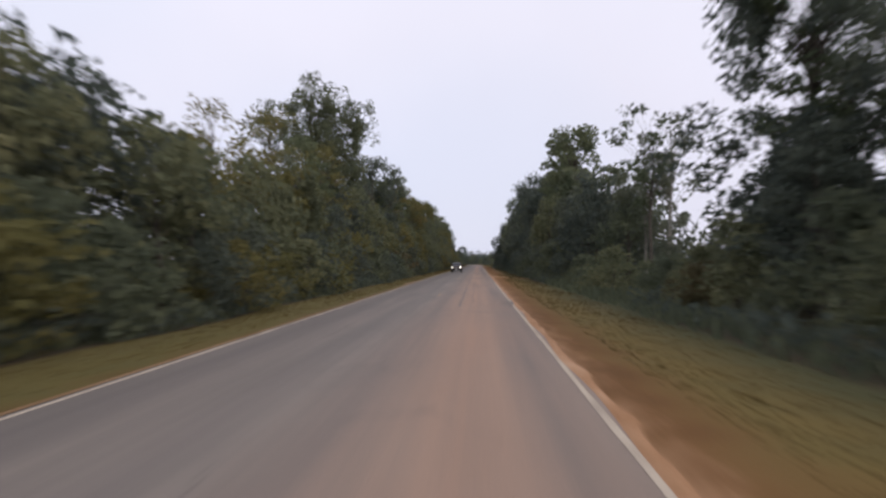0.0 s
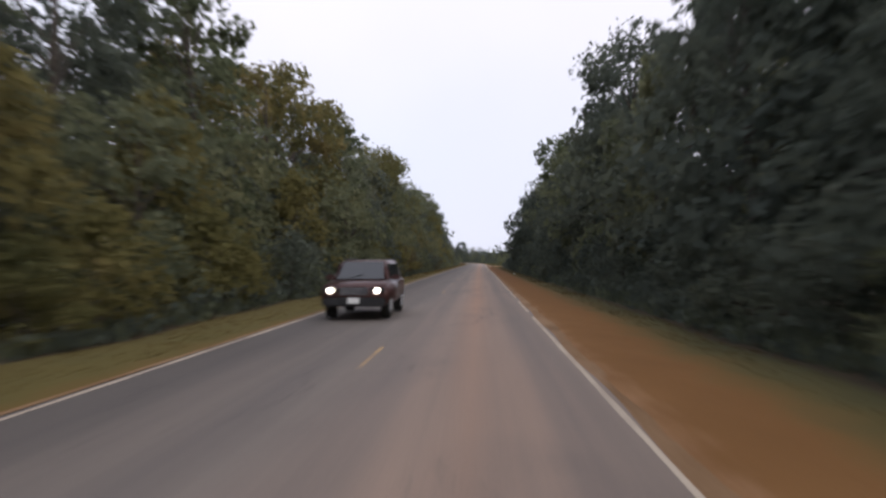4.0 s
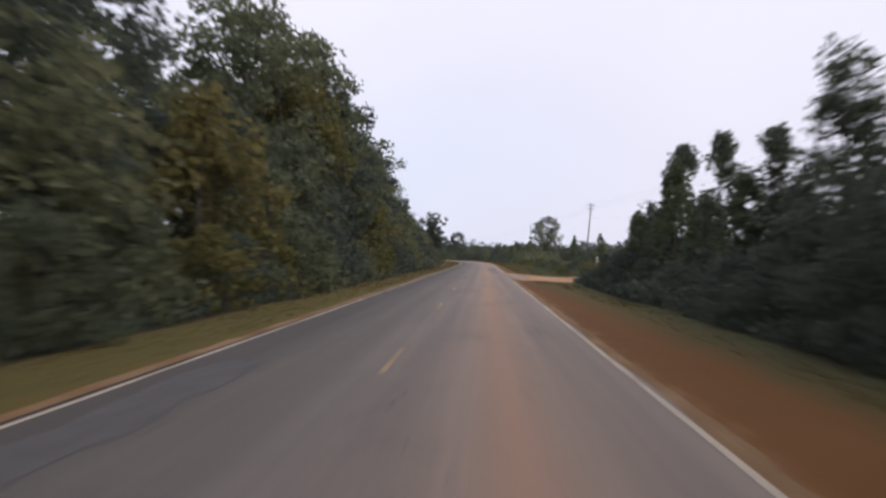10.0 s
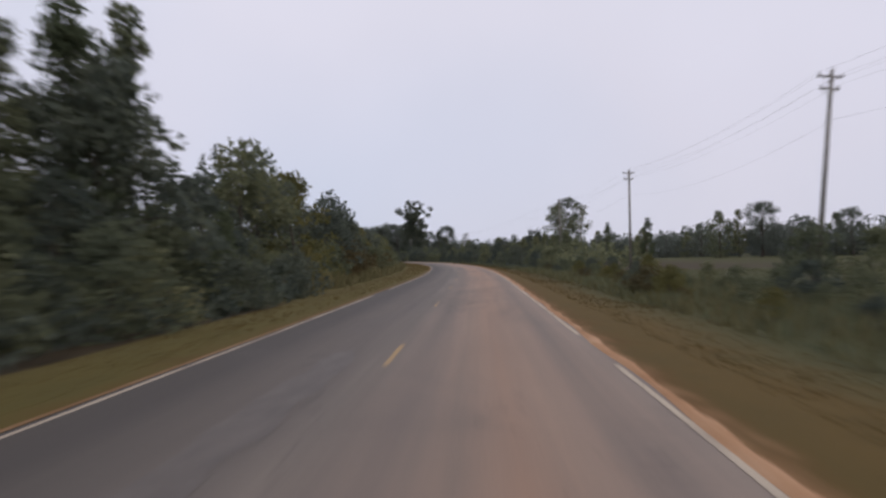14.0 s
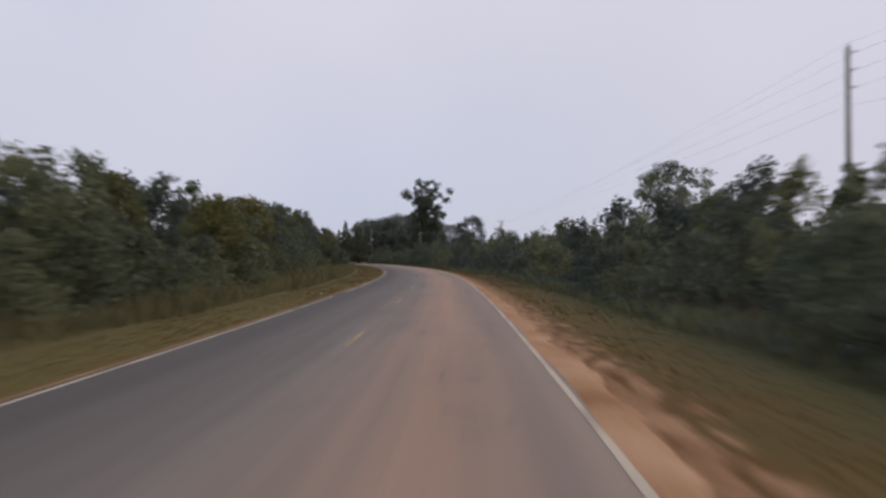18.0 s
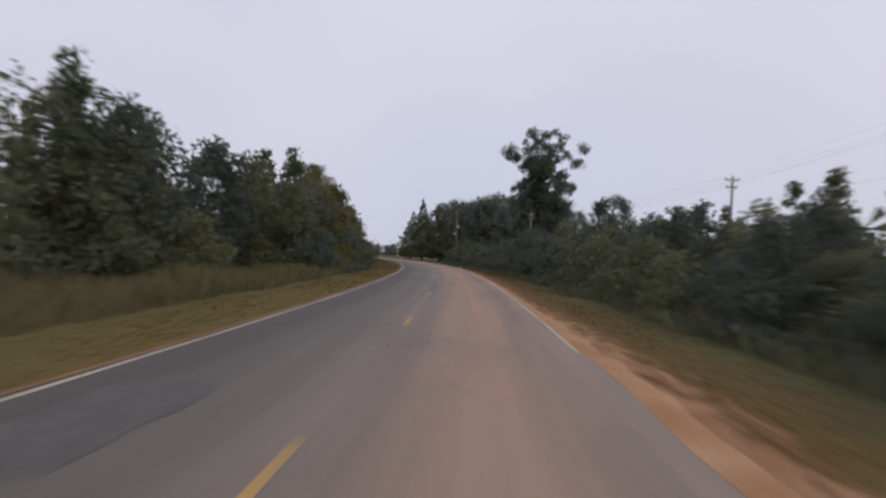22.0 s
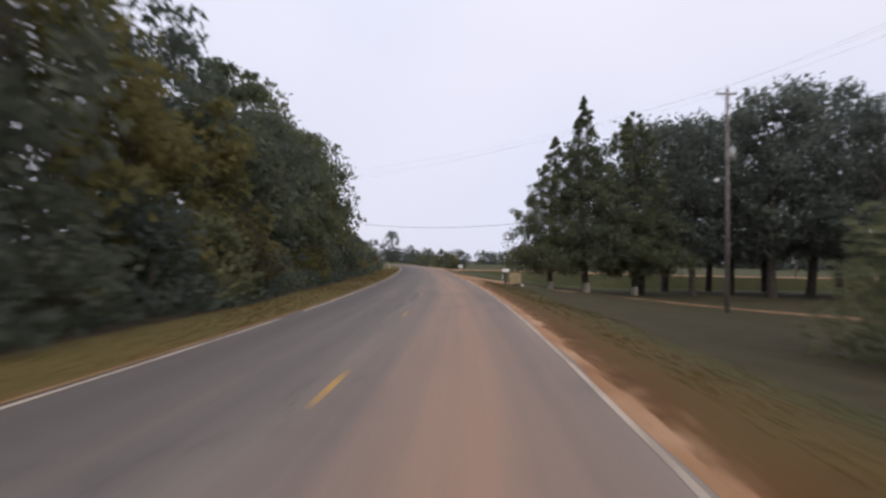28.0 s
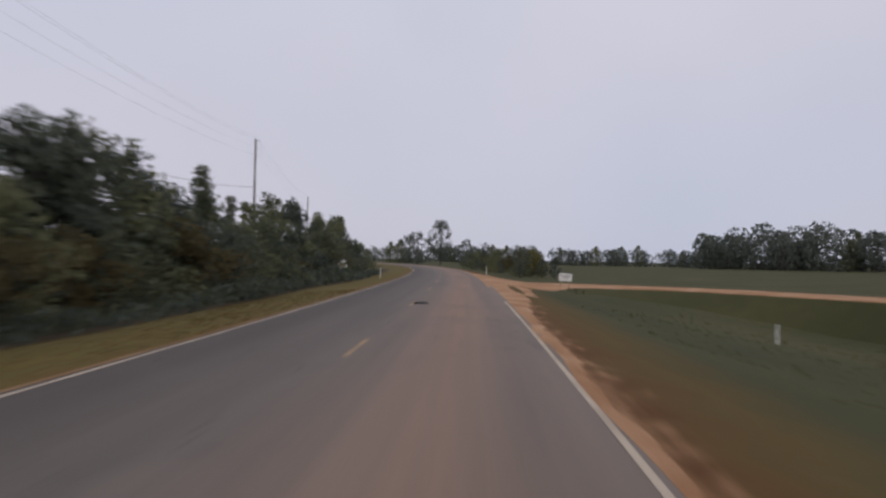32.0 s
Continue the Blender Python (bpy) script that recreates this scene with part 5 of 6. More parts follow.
thicket("low_brush", 204, [(-20, 350, -8.6, -7.15, 1.3, 9000), (346, 382, -10, -7.2, 1.6, 1800), (596, 868, -8.6, -7.2, 1.3, 6500), (62, 250, 7.7, 9.2, 1.3, 5000), (428, 690, 7.9, 9.4, 0.9, 5000), (2, 30, 8.3, 9.6, 1.2, 700), (248, 293, 7.9, 10.6, 1.1, 5200), (250, 292, 9.2, 12.5, 2.3, 4200), (293, 301, 8.6, 10.2, 0.7, 420)], 0.22, DARK, "low dark green brush along the edge of the grove", "brush")


def tree_line(a, b, n, h0, h1, kinds, seed, loose=6.0):
    """A line of separate distant trees between two places of the plan."""
    r = np.random.default_rng(seed)
    for t in np.linspace(0, 1, n):
        t = t + r.uniform(-0.4, 0.4) / n
        xy = (a[0] + (b[0] - a[0]) * t + r.normal(0, loose), a[1] + (b[1] - a[1]) * t + r.normal(0, loose))
        grow(str(r.choice(kinds)), 0, 0, r.uniform(h0, h1), r, world_xy=xy)


tree_line((140, 470), (62, 640), 40, 7, 13, ["far"], 301)
tree_line((62, 640), (18, 760), 24, 7, 13, ["far"], 302)
tree_line((150, 500), (330, 560), 40, 8, 13, ["far"], 303)
tree_line((-150, 1112), (10, 1110), 22, 12, 18, ["far"], 304)
tree_line((-310, 1130), (-155, 1170), 18, 8, 12, ["far"], 305)
r310 = np.random.default_rng(310)
for kind, x, y, h in (("grove", 83, 531, 15.8), ("far", 73, 534, 13.5), ("spire", 78, 533, 14), ("far", 90, 529, 12), ("grove", 103, 523, 13.2), ("spire", 113, 518, 12.6), ("far", 118, 515, 12.2), ("spire", 122, 513, 14), ("pine", 130, 509, 12.6), ("spire", 60, 560, 13.5), ("spire", 50, 575, 13)):
    grow(kind, 0, 0, h, r310, world_xy=(x, y))
r300 = np.random.default_rng(300)
for x, y, h in ((-241, 1006, 19), (-251, 1004, 14), (-257, 1006, 13), (-264, 1010, 11), (-233, 1014, 11), (-228, 1020, 10), (-275, 1018, 10), (-215, 1040, 9)):
    grow("grove" if h > 15 else "far", 0, 0, h, r300, world_xy=(x, y), wide=0.75 if h > 15 else None)
belt(866, 930, 9.5, 17, 2.6, 4.6, 3.2, SH + ["mid", "mid_dark"], 153)


def far_bank(name, seed, a, b, depth, h, n, size, mat, label):
    """A distant wood from a to b: overlapping domed crowns of uneven height."""
    r = np.random.default_rng(seed)
    a, b = np.array(a), np.array(b)
    long = np.linalg.norm(b - a)
    side = np.array([-(b - a)[1], (b - a)[0]]) / long
    m = max(8, int(long / (0.11 * h)))
    at = a + (b - a) * r.uniform(0, 1, (m, 1)) + side * r.uniform(-depth, depth, (m, 1))
    tall = h * np.clip(r.normal(0.76, 0.11, m), 0.45, 1.02)
    wide = tall * r.uniform(0.26, 0.50, m)
    k = r.integers(0, m, n)
    t, turn = r.uniform(0, 1, n), r.uniform(0, 6.283, n)
    reach = wide[k] * np.sqrt(np.clip(1 - np.clip((t - 0.45) / 0.57, -0.6, 1) ** 2, 0, 1)) * np.sqrt(r.uniform(0.25, 1, n))
    xy = at[k] + np.stack([np.cos(turn), np.sin(turn)], 1) * reach[:, None]
    v, f = leaf_quads(r, np.column_stack([xy, -1.5 + tall[k] * t]), size * r.uniform(0.5, 1.5, n))
    return tagged(new(name, raw(name, v, f, mat)), label, "woods", kind="stuff")


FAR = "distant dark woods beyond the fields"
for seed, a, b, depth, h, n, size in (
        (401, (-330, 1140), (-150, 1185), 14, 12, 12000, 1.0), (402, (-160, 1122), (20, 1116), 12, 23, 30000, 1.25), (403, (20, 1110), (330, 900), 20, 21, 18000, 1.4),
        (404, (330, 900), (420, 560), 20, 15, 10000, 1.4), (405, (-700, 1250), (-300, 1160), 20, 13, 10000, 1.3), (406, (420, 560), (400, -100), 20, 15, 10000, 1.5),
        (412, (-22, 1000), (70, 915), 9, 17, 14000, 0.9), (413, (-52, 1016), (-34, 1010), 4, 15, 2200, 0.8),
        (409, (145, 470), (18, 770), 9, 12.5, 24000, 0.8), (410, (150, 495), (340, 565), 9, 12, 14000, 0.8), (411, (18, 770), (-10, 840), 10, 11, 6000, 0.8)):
    far_bank("distant_woods", seed, a, b, depth, h, n, size, HAZED_LEAF, FAR)


# ---- grasses ----
def blades(name, seed, areas, w0, h0, h1, mat, label, category="grass"):
    """Upright blades; areas are (s0, s1, lat0, lat1, count)."""
    r = np.random.default_rng(seed)
    base, tall = [], []
    for s0, s1, a, b, n in areas:
        s, lat = r.uniform(s0, s1, n), r.uniform(a, b, n)
        keep = np.ones(n, bool)
        for u, wide in ((305, 9), (751, 7.5), (836, 26)):
            keep &= ~((lat > 3) & (np.abs(s - u) < wide * np.exp(-(lat - 3.3) / 14) + 1.5) & (lat < 16))
        s, lat = s[keep], lat[keep]
        x, y = plan(s, lat)
        base.append(np.stack([x, y, on_ground(s, lat) - 0.01], 1))
        tall.append(r.uniform(h0, h1, len(s)) * (0.85 + 0.2 * np.sin(s * 0.33 + lat * 0.9)))
    c, h = np.concatenate(base), np.concatenate(tall)[:, None]
    n = len(c)
    a = r.uniform(0, 6.283, n)
    t = np.stack([np.cos(a), np.sin(a), 0 * a], 1) * (w0 * r.uniform(0.6, 1.5, n))[:, None]
    lean = np.stack([r.normal(0, 0.3, n), r.normal(0, 0.3, n), np.ones(n)], 1) * h
    v = np.stack([c - t * 0.5, c + t * 0.5, c + t * 0.75 + lean * 0.65, c + lean], 1).reshape(-1, 3)
    return tagged(new(name, raw(name, v, np.arange(4 * n).reshape(-1, 4), mat)), label, category, kind="stuff")


blades("verge_grass", 501, [(-5, 100, 4.5, 7.7, 9000), (100, 290, 6.2, 7.7, 8000), (290, 740, 4.9, 7.7, 32000)], 0.05, 0.025, 0.065, BLADE, "short dry mown grass on the roadside verge")
blades("verge_grass", 502, [(-5, 430, -7.3, -4.2, 22000), (430, 815, -7.3, -3.8, 34000)], 0.05, 0.025, 0.065, BLADE, "short dry mown grass on the roadside verge")
blades("tall_weeds", 503, [(500, 602, -15.5, -7.8, 15000), (376, 500, -11, -7.8, 6000)], 0.07, 0.4, 1.25, STRAW, "tall dry weeds between the verge and the trees", "weeds")
blades("tall_weeds", 507, [(316, 428, 7.4, 16, 9000), (428, 690, 7.6, 9.6, 4000)], 0.05, 0.2, 0.75, STRAW, "dry straw-coloured weeds behind the verge", "weeds")
blades("tall_weeds", 504, [(316, 428, 7.6, 16, 6000), (428, 690, 7.8, 10, 9000), (250, 292, 8.2, 12, 2500)], 0.06, 0.2, 0.8, GREEN, "tall green weeds behind the verge", "weeds")
blades("tall_weeds", 505, [(-5, 345, -9, -7.4, 8000), (2, 250, 7.8, 10, 6000), (600, 860, -10, -8.2, 6000)], 0.08, 0.25, 0.8, GREEN, "green weeds at the foot of the woods", "weeds")
blades("meadow_grass", 506, [(318, 420, 16, 70, 24000), (745, 830, 8, 40, 5000)], 0.06, 0.06, 0.16, FIELD_BLADE, "green meadow grass")


# ---- utility poles and cables ----
def utility_pole(s, lat, tall, arms, lean=0.0, turn=0.0, lamp=False, can=False):
    root = new("utility_pole")
    tagged(root, "grey weathered wooden utility pole" + (" with a white lamp" if lamp else " with cross-arms" if arms else " with side insulators"), "utility pole", "poles along the road")
    root.matrix_basis = put(s, lat, -0.2, turn) @ pose(0, 0, 0, 0, lean, 0)
    part("pole", rod((0, 0, 0), (0, 0, tall), 0.17, 0.11, 12), POLE_WOOD, root, smooth=True)
    tips = []
    for q in range(arms):
        z = tall - 0.35 - 0.75 * q
        wide = 0.78 if q == 0 else 0.6
        part("cross_arm", solid((2 * wide, 0.10, 0.12), (0, 0.16, z), 0.012), POLE_WOOD, root)
        for x in (-wide + 0.1, wide - 0.1):
            part("insulator", rod((x, 0.16, z + 0.06), (x, 0.16, z + 0.24), 0.055, 0.035, 8), CERAMIC, root)
            tips.append((x, 0.16, z + 0.24))
        for x in (-0.45, 0.45):
            part("brace", rod((x, 0.20, z - 0.05), (0, 0.16, z - 0.5), 0.018, sides=6), STEEL, root)
    if not arms:
        for z, x in ((tall - 0.25, 0.5), (tall - 1.15, 0.5), (tall - 2.05, 0.5)):
            part("insulator", rod((0.1, 0, z), (x, 0, z + 0.03), 0.05, 0.035, 8), CERAMIC, root)
            tips.append((x, 0, z))
    part("insulator", rod((0, 0, tall), (0, 0, tall + 0.2), 0.05, 0.035, 8), CERAMIC, root)
    tips.append((0, 0, tall + 0.2))
    if lamp:
        arm = part("lamp_arm", rod((0, 0.1, tall * 0.60), (-0.5, 0.5, tall * 0.62), 0.03, sides=8), STEEL, root)
        bm = bmesh.new()
        bmesh.ops.create_uvsphere(bm, u_segments=14, v_segments=8, radius=0.19, matrix=Matrix.Translation((-0.55, 0.55, tall * 0.60)) @ Matrix.Diagonal((1, 1, 0.85, 1)))
        part("lamp_globe", bm, WHITE_PAINT, arm, "round white lamp globe", True)
    if can:
        body = part("transformer", rod((0.36, 0, tall * 0.685), (0.36, 0, tall * 0.735), 0.24, sides=14), CERAMIC, root, "grey transformer can", True)
        part("lid", rod((0.36, 0, tall * 0.735), (0.36, 0, tall * 0.742), 0.26, 0.2, 14), STEEL, body)
        part("bushing", rod((0.36, 0, tall * 0.742), (0.36, 0, tall * 0.762), 0.04, 0.03, 8), CERAMIC, body)
    bpy.context.view_layer.update()
    return [root.matrix_world @ Vector(t) for t in tips]


def cable(a, b, sag, r=0.004, label="thin dark overhead cable"):
    cu = bpy.data.curves.new("cable", "CURVE")
    cu.dimensions, cu.bevel_depth, cu.bevel_resolution = "3D", r, 1
    sp = cu.splines.new("POLY")
    sp.points.add(20)
    for i in range(21):
        t = i / 20
        p = a.lerp(b, t)
        sp.points[i].co = (p.x, p.y, p.z - 4 * sag * t * (1 - t), 1)
    cu.materials.append(CABLE)
    return tagged(new("overhead_cable", cu), label, "cable", "overhead cables")


POLES = [utility_pole(300, 31, 13.2, 2, 2.0), utility_pole(384.5, 21.95, 13.2, 2, 5.5), utility_pole(428.5, 21.8, 12.7, 2, 0.4, 6), utility_pole(474, 22.25, 12.9, 0, 0.5), utility_pole(606, 30, 12.2, 2, 1.0),
         utility_pole(664, 22.0, 12.4, 2, 0.3, 4), utility_pole(731, 22.1, 16.8, 1, -0.3, 0, True, True)]
for a, b in zip(POLES, POLES[1:]):
    for p, q in zip(a, b):
        cable(p, q, 0.9)
    cable(a[-1] - Vector((0, 0, 3.2)), b[-1] - Vector((0, 0, 3.2)), 1.3, 0.005)
LEFT = [utility_pole(786.5, -21.2, 15.8, 0, 8.5, 0), utility_pole(861.5, -22.5, 16.4, 0, 0.3), utility_pole(940, -24, 16.0, 0, 0.3)]
for a, b in zip(LEFT, LEFT[1:]):
    for p, q in zip(a, b):
        cable(p, q, 1.2)
for q in range(3):
    cable(POLES[-1][min(q, 2)], LEFT[0][q], 1.3)
axis = (LEFT[0][0] - LEFT[0][2]).normalized()
cable(POLES[-1][-1] - Vector((0, 0, 7.7)), LEFT[0][-1] - axis * 6.2, 2.7, 0.019, "thick dark bundled overhead cable")
cable(LEFT[0][-1] - axis * 6.4, LEFT[1][-1] - Vector((0, 0, 6.0)), 1.6, 0.02)
utility_pole(792, 62, 11.0, 0, 0.5)


# ---- signs, posts, letterbox ----
def panel_sign(name, s, lat, wide, high, foot, face, label, category, turn=0.0, tilt=0.0, stripes=(), legs=1):
    root = new(name)
    tagged(root, label, category)
    root.matrix_basis = put(s, lat, 0, turn) @ pose(0, 0, 0, 0, tilt, 0)
    board = part("panel", solid((wide, 0.02, high), (0, 0, foot + high / 2), 0.006), face, root)
    for x in ([0] if legs == 1 else [-wide * 0.35, wide * 0.35]):
        part("post", solid((0.06, 0.05, foot + high * 0.8), (x, 0.04, (foot + high * 0.8) / 2 - 0.05), 0.006), STEEL if legs == 1 else BOX_WOOD, root)
    for q, (z, h, w, mat) in enumerate(stripes):
        part("bar", solid((wide * w, 0.006, h), (0, -0.014, foot + z)), mat, board)
    for x, z in ((0, 0.12), (0, high - 0.12)):
        part("bolt", rod((x, -0.02, foot + z), (x, -0.008, foot + z), 0.012, sides=8), STEEL, board)
    return root


panel_sign("roadside_sign", 833, 9.9, 1.0, 0.6, 0.95, WHITE_PAINT, "low white board beside the dirt road", "sign", -18, 3, [(0.4, 0.06, 0.7, BLACK_PAINT), (0.22, 0.04, 0.5, BLACK_PAINT)], 2)
panel_sign("warning_sign", 837, -8.0, 0.7, 0.75, 1.0, WHITE_PAINT, "white roadside sign leaning over", "sign", 6, -14, [(0.42, 0.12, 0.6, YELLOW_PAINT), (0.2, 0.05, 0.5, BLACK_PAINT)])
panel_sign("marker_sign", 315.6, 13.1, 0.62, 0.62, 1.40, WHITE_PAINT, "small white and orange marker on a post", "sign", 60, 0, [(0.14, 0.30, 0.95, YELLOW_PAINT)])


def marker_post(s, lat, tall, top=WHITE_PAINT, label="short white marker post in the grass"):
    root = new("marker_post")
    tagged(root, label, "post")
    root.matrix_basis = put(s, lat, 0)
    part("shaft", solid((0.075, 0.05, tall), (0, 0, tall / 2), 0.015), WHITE_PAINT, root)
    part("reflector", solid((0.06, 0.012, 0.12), (0, -0.032, tall - 0.12), 0.004), top, root)


marker_post(809.3, 15.7, 0.9)
marker_post(843, -5.7, 0.9, YELLOW_PAINT)
marker_post(868, 6.2, 1.1, YELLOW_PAINT)


def letterbox():
    root = new("letterbox")
    tagged(root, "white metal letterbox on a wooden post beside a driveway", "letterbox")
    root.matrix_basis = put(743.2, 7.2, 0, 4, (0.85, 0.85, 0.97))
    part("post", solid((0.17, 0.17, 1.17), (0, 0, 0.56), 0.012), DARK_WOOD, root, "dark weathered post")
    bm = bmesh.new()
    box(bm, (0.62, 0.24, 0.16), (0, 0, 1.22), 0.01)
    v = bmesh.ops.create_cone(bm, cap_ends=True, segments=20, radius1=0.12, radius2=0.12, depth=0.62, matrix=Matrix.Translation((0, 0, 1.30)) @ Matrix.Rotation(math.pi / 2, 4, "Y"))
    body = part("box", bm, WHITE_PAINT, root)
    part("door", solid((0.012, 0.22, 0.24), (-0.318, 0, 1.26), 0.004), WHITE_PAINT, body)
    part("flag", solid((0.16, 0.01, 0.05), (0.05, -0.135, 1.36), 0.003), YELLOW_PAINT, body)


def wooden_bin():
    root = new("wooden_bin")
    tagged(root, "raw yellow wooden bin with a lid on short legs", "wooden bin")
    root.matrix_basis = put(744.2, 8.15, 0, 4, (0.70, 0.72, 0.95))
    for q in range(5):
        z = 0.28 + q * 0.17
        for y in (-0.42, 0.42):
            part("board", solid((1.5, 0.03, 0.155), (0, y, z + 0.08), 0.006), BOX_WOOD, root)
        for x in (-0.74, 0.74):
            part("board", solid((0.03, 0.80, 0.155), (x, 0, z + 0.08), 0.006), BOX_WOOD, root)
    part("floor", solid((1.45, 0.8, 0.03), (0, 0, 0.27), 0.004), BOX_WOOD, root)
    for z in (0.31, 0.70, 1.10):
        part("batten", solid((1.58, 0.035, 0.07), (0, -0.452, z), 0.006), BOX_WOOD, root)
    for x in (-0.68, 0.68):
        for y in (-0.37, 0.37):
            part("leg", solid((0.09, 0.09, 1.16), (x, y, 0.58), 0.006), BOX_WOOD, root)
    # dark rails added to stand for the shadow under the bin
    for y in (-0.34, 0.34):
        part("shade_rail", solid((1.7, 0.12, 0.14), (0, y, 0.06), 0.01), DARK_WOOD, root, "dark rail added as the shadow under the bin")
    part("lid", solid((1.62, 0.98, 0.04), (0, 0, 1.17), 0.008), BOX_WOOD, root)
    part("lid_board", solid((0.9, 0.5, 0.035), (-0.2, 0.0, 1.21), 0.006), BOX_WOOD, root)
    return root


def bucket():
    root = new("bucket")
    tagged(root, "white plastic bucket standing beside a wooden bin", "bucket")
    root.matrix_basis = put(743.4, 8.75, 0)
    part("body", rod((0, 0, 0), (0, 0, 0.24), 0.09, 0.115, 18), LITTER, root, smooth=False)
    part("rim", rod((0, 0, 0.23), (0, 0, 0.255), 0.124, 0.124, 18), LITTER, root)


letterbox()
wooden_bin()
bucket()


def scrap(s, lat, size, seed):
    r = np.random.default_rng(seed)
    bm = bmesh.new()
    bmesh.ops.create_icosphere(bm, subdivisions=2, radius=size)
    for v in bm.verts:
        v.co = Vector((v.co.x * 1.4, v.co.y * 0.9, v.co.z * 0.45)) * (1 + 0.3 * noise.noise(v.co * 7 + Vector((seed, 0, 0))))
    ob = part("litter", bm, LITTER, None, smooth=True)
    ob.matrix_basis = put(s, lat, size * 0.3, r.uniform(0, 180))
    tagged(ob, "crumpled white plastic litter in the grass", "litter")


for q, (s, lat, size) in enumerate(((190, 6.4, 0.16), (474, -4.6, 0.06), (635, 5.1, 0.12), (780.3, 7.3, 0.08))):
    scrap(s, lat, size, q)


# ---- the oncoming car, in the other lane ----
def debris(s, lat):
    bm = bmesh.new()
    bmesh.ops.create_icosphere(bm, subdivisions=2, radius=0.22)
    for v in bm.verts:
        v.co = Vector((v.co.x * 1.5, v.co.y * 0.8, max(-0.02, v.co.z * 0.3))) * (1 + 0.4 * noise.noise(v.co * 6))
    ob = part("debris", bm, BLACK_PAINT, None, smooth=True)
    ob.matrix_basis = put(s, lat, 0.05, 30)
    tagged(ob, "dark scrap of tyre lying on the asphalt", "debris")


debris(804, 0.3)


def glass_mat():
    m, n, l, b = shader("tinted_glass", 0.05)
    b.inputs["Base Color"].default_value = (0.02, 0.022, 0.025, 1)
    b.inputs["Specular IOR Level"].default_value = 0.7
    return m


def lit(name, colour, strength):
    m, n, l, b = shader(name, 0.2)
    b.inputs["Base Color"].default_value = (*colour, 1)
    b.inputs["Emission Color"].default_value = (*colour, 1)
    b.inputs["Emission Strength"].default_value = strength
    return m


CAR_PAINT = worn("dark_maroon_car_paint", (0.060, 0.028, 0.026), (0.085, 0.042, 0.038), 3, 0.28, 0.3, 0)
CAR_TRIM = worn("black_car_plastic", (0.015, 0.015, 0.016), (0.03, 0.03, 0.032), 8, 0.6, 0, 0.1)
RUBBER = worn("tyre_rubber", (0.012, 0.012, 0.012), (0.03, 0.028, 0.026), 10, 0.9, 0, 0.2)
CAR_GLASS = glass_mat()
LAMP_LIT = lit("lit_headlamp", (1.0, 0.93, 0.80), 5.0)


def side_profile(bm, outline, half, tuck=1.0):
    """A body from its outline along y, z, as wide as twice half, narrowing by tuck towards the top."""
    zs = [p[1] for p in outline]
    lo, hi = min(zs), max(zs)
    rows = []
    for x in (-1, 1):
        rows.append([bm.verts.new((x * half * (1 - (1 - tuck) * (z - lo) / (hi - lo)), y, z)) for y, z in outline])
    n = len(outline)
    for i in range(n):
        j = (i + 1) % n
        bm.faces.new((rows[0][i], rows[0][j], rows[1][j], rows[1][i]))
    bm.faces.new(rows[0][::-1])
    bm.faces.new(rows[1])
    bmesh.ops.recalc_face_normals(bm, faces=bm.faces)
    return bm


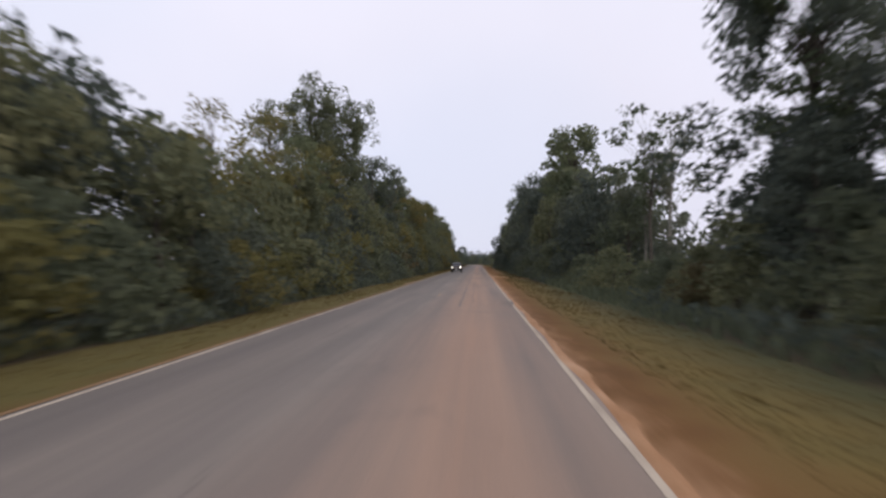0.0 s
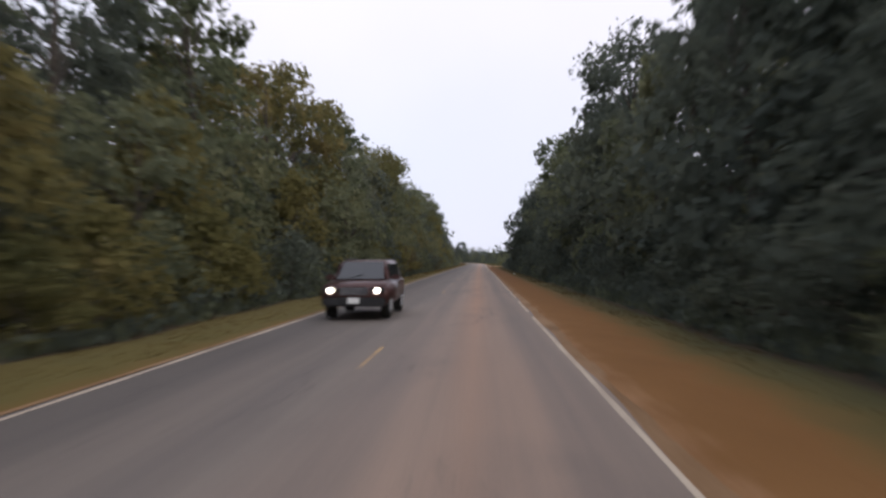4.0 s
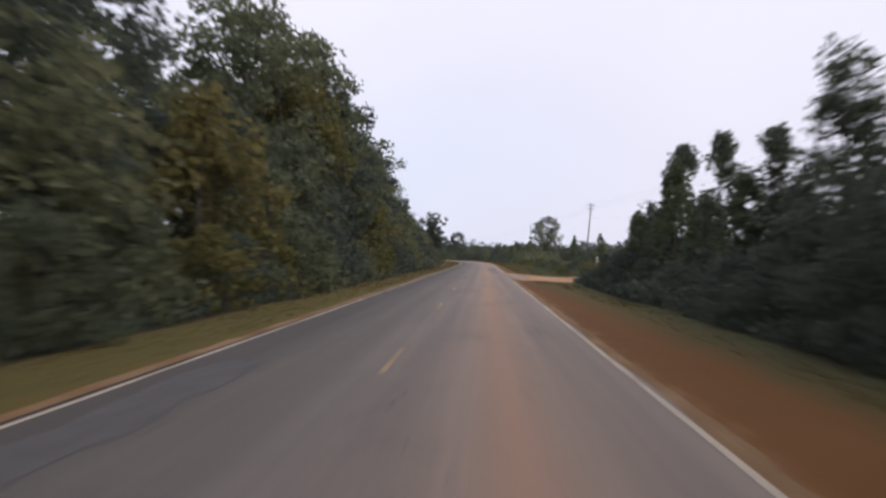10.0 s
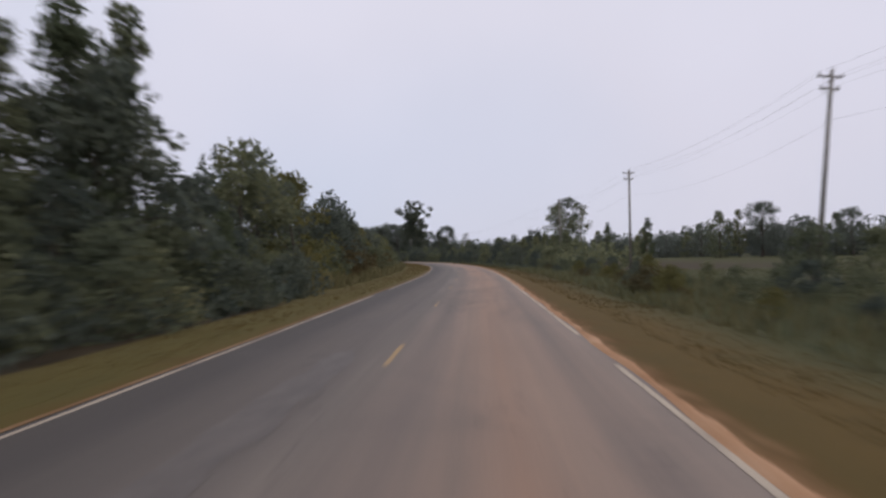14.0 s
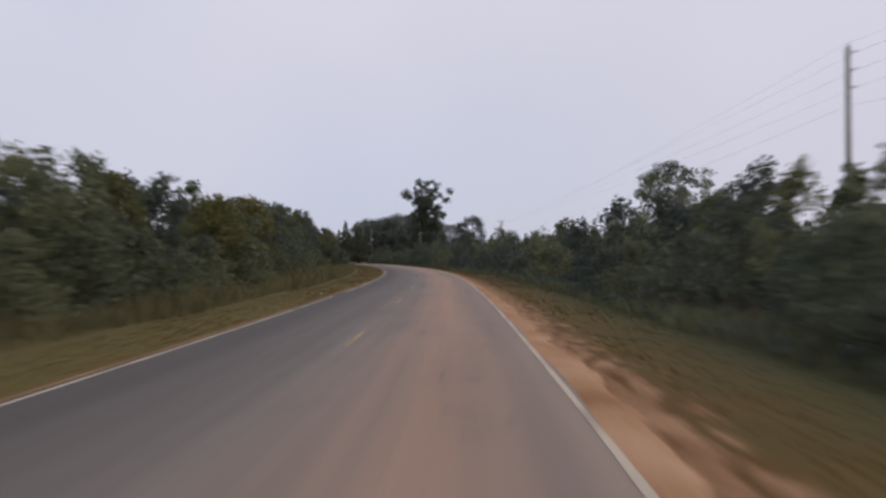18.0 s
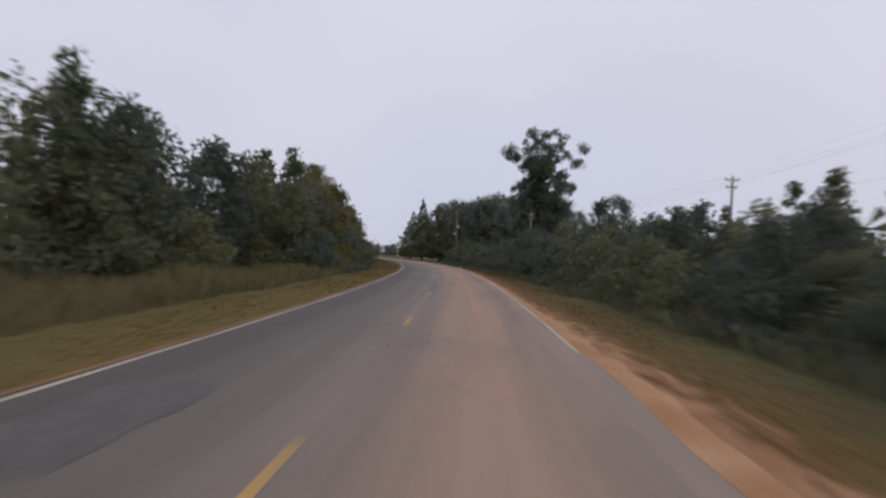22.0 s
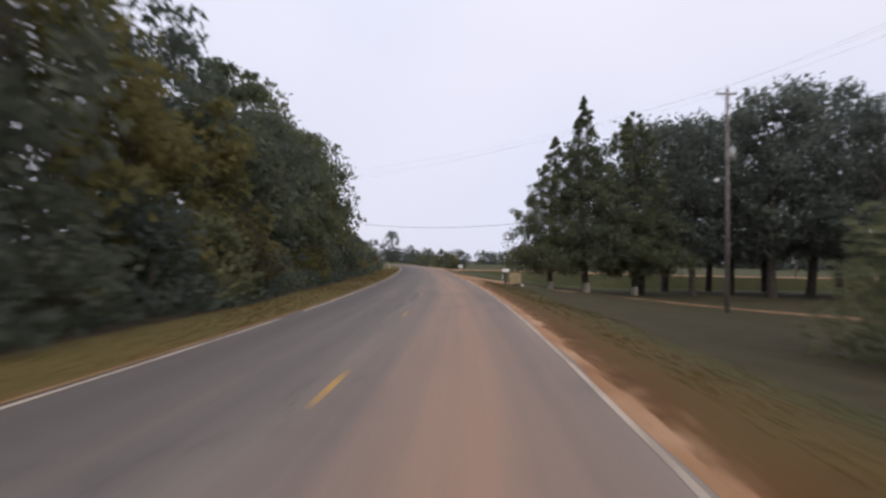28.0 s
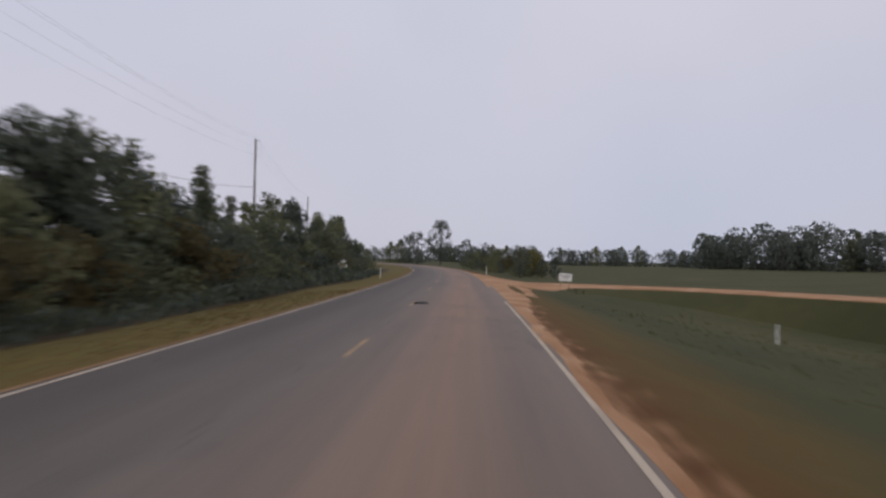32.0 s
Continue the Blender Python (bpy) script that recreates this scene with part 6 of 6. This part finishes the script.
def suv():
    root = new("car")
    tagged(root, "dark maroon sport utility car with lit headlamps on the road", "car")
    root.matrix_basis = put(119, -1.75, 0.03 - float(height(119, -1.75)), 0)
    # its nose points to -y
    bm = side_profile(bmesh.new(), [(-2.25, 0.38), (-2.3, 0.62), (-2.22, 0.95), (-1.25, 1.08), (2.25, 1.10), (2.32, 0.7), (2.28, 0.38)], 0.92)
    bmesh.ops.bevel(bm, geom=list(bm.edges), offset=0.07, segments=3, affect="EDGES")
    body = part("body", bm, CAR_PAINT, root, "dark maroon painted body", True)
    bm = side_profile(bmesh.new(), [(-1.2, 1.05), (-0.45, 1.66), (1.75, 1.68), (2.15, 1.05)], 0.86, 0.80)
    bmesh.ops.bevel(bm, geom=list(bm.edges), offset=0.05, segments=3, affect="EDGES")
    cabin = part("cabin", bm, CAR_PAINT, root, smooth=True)
    bm = bmesh.new()
    f = [bm.verts.new(p) for p in ((-0.70, -1.16, 1.12), (0.70, -1.16, 1.12), (0.60, -0.53, 1.62), (-0.60, -0.53, 1.62))]
    g = bmesh.ops.extrude_face_region(bm, geom=[bm.faces.new(f)])["geom"]
    bmesh.ops.translate(bm, vec=(0, 0.02, -0.02), verts=[x for x in g if isinstance(x, bmesh.types.BMVert)])
    part("windscreen", bm, CAR_GLASS, cabin, "dark tinted windscreen")
    for x in (-1, 1):
        for y0, y1 in ((-0.75, 0.35), (0.45, 1.45)):
            m = Matrix.Rotation(x * -0.26, 4, "Y")
            part("side_window", solid((0.02, y1 - y0, 0.40), (x * 0.80, (y0 + y1) / 2, 1.36), 0.01, m), CAR_GLASS, cabin)
        mirror = part("mirror", solid((0.24, 0.10, 0.16), (x * 1.0, -0.75, 1.16), 0.03), CAR_PAINT, root)
        part("mirror_glass", solid((0.18, 0.008, 0.12), (x * 1.01, -0.695, 1.16), 0.003), CAR_GLASS, mirror)
        lamp = part("headlamp", solid((0.40, 0.10, 0.17), (x * 0.66, -2.24, 0.82), 0.03), CAR_TRIM, root)
        part("lamp_lens", rod((x * 0.66, -2.29, 0.82), (x * 0.66, -2.305, 0.82), 0.085, sides=16), LAMP_LIT, lamp, "lit warm white lamp")
        part("fog_lamp", rod((x * 0.66, -2.27, 0.50), (x * 0.66, -2.32, 0.50), 0.05, sides=12), CERAMIC, root)
        part("roof_rail", rod((x * 0.62, -0.3, 1.70), (x * 0.62, 1.6, 1.71), 0.02, sides=8), CAR_TRIM, root)
        for y in (-1.42, 1.42):
            wheel = part("wheel", rod((x * 0.68, y, 0.35), (x * 0.92, y, 0.35), 0.35, sides=24), RUBBER, root, "black tyre")
            part("rim", rod((x * 0.90, y, 0.35), (x * 0.935, y, 0.35), 0.22, 0.19, 16), STEEL, wheel)
            for q in range(5):
                a = q * 2 * math.pi / 5
                part("spoke", rod((x * 0.94, y, 0.35), (x * 0.94, y + 0.19 * math.cos(a), 0.35 + 0.19 * math.sin(a)), 0.022, sides=6), STEEL, wheel)
    grille = part("grille", solid((0.82, 0.06, 0.22), (0, -2.27, 0.80), 0.02), CAR_TRIM, root)
    for q in range(4):
        part("slat", solid((0.76, 0.02, 0.022), (0, -2.305, 0.72 + q * 0.052), 0.004), STEEL, grille)
    bumper = part("bumper", solid((1.78, 0.14, 0.26), (0, -2.27, 0.50), 0.05), CAR_TRIM, root)
    part("plate", solid((0.31, 0.012, 0.16), (0, -2.346, 0.54), 0.004), WHITE_PAINT, bumper)
    part("wiper", rod((-0.45, -1.18, 1.10), (0.05, -1.02, 1.25), 0.01, sides=6), CAR_TRIM, root)
    return root


suv()
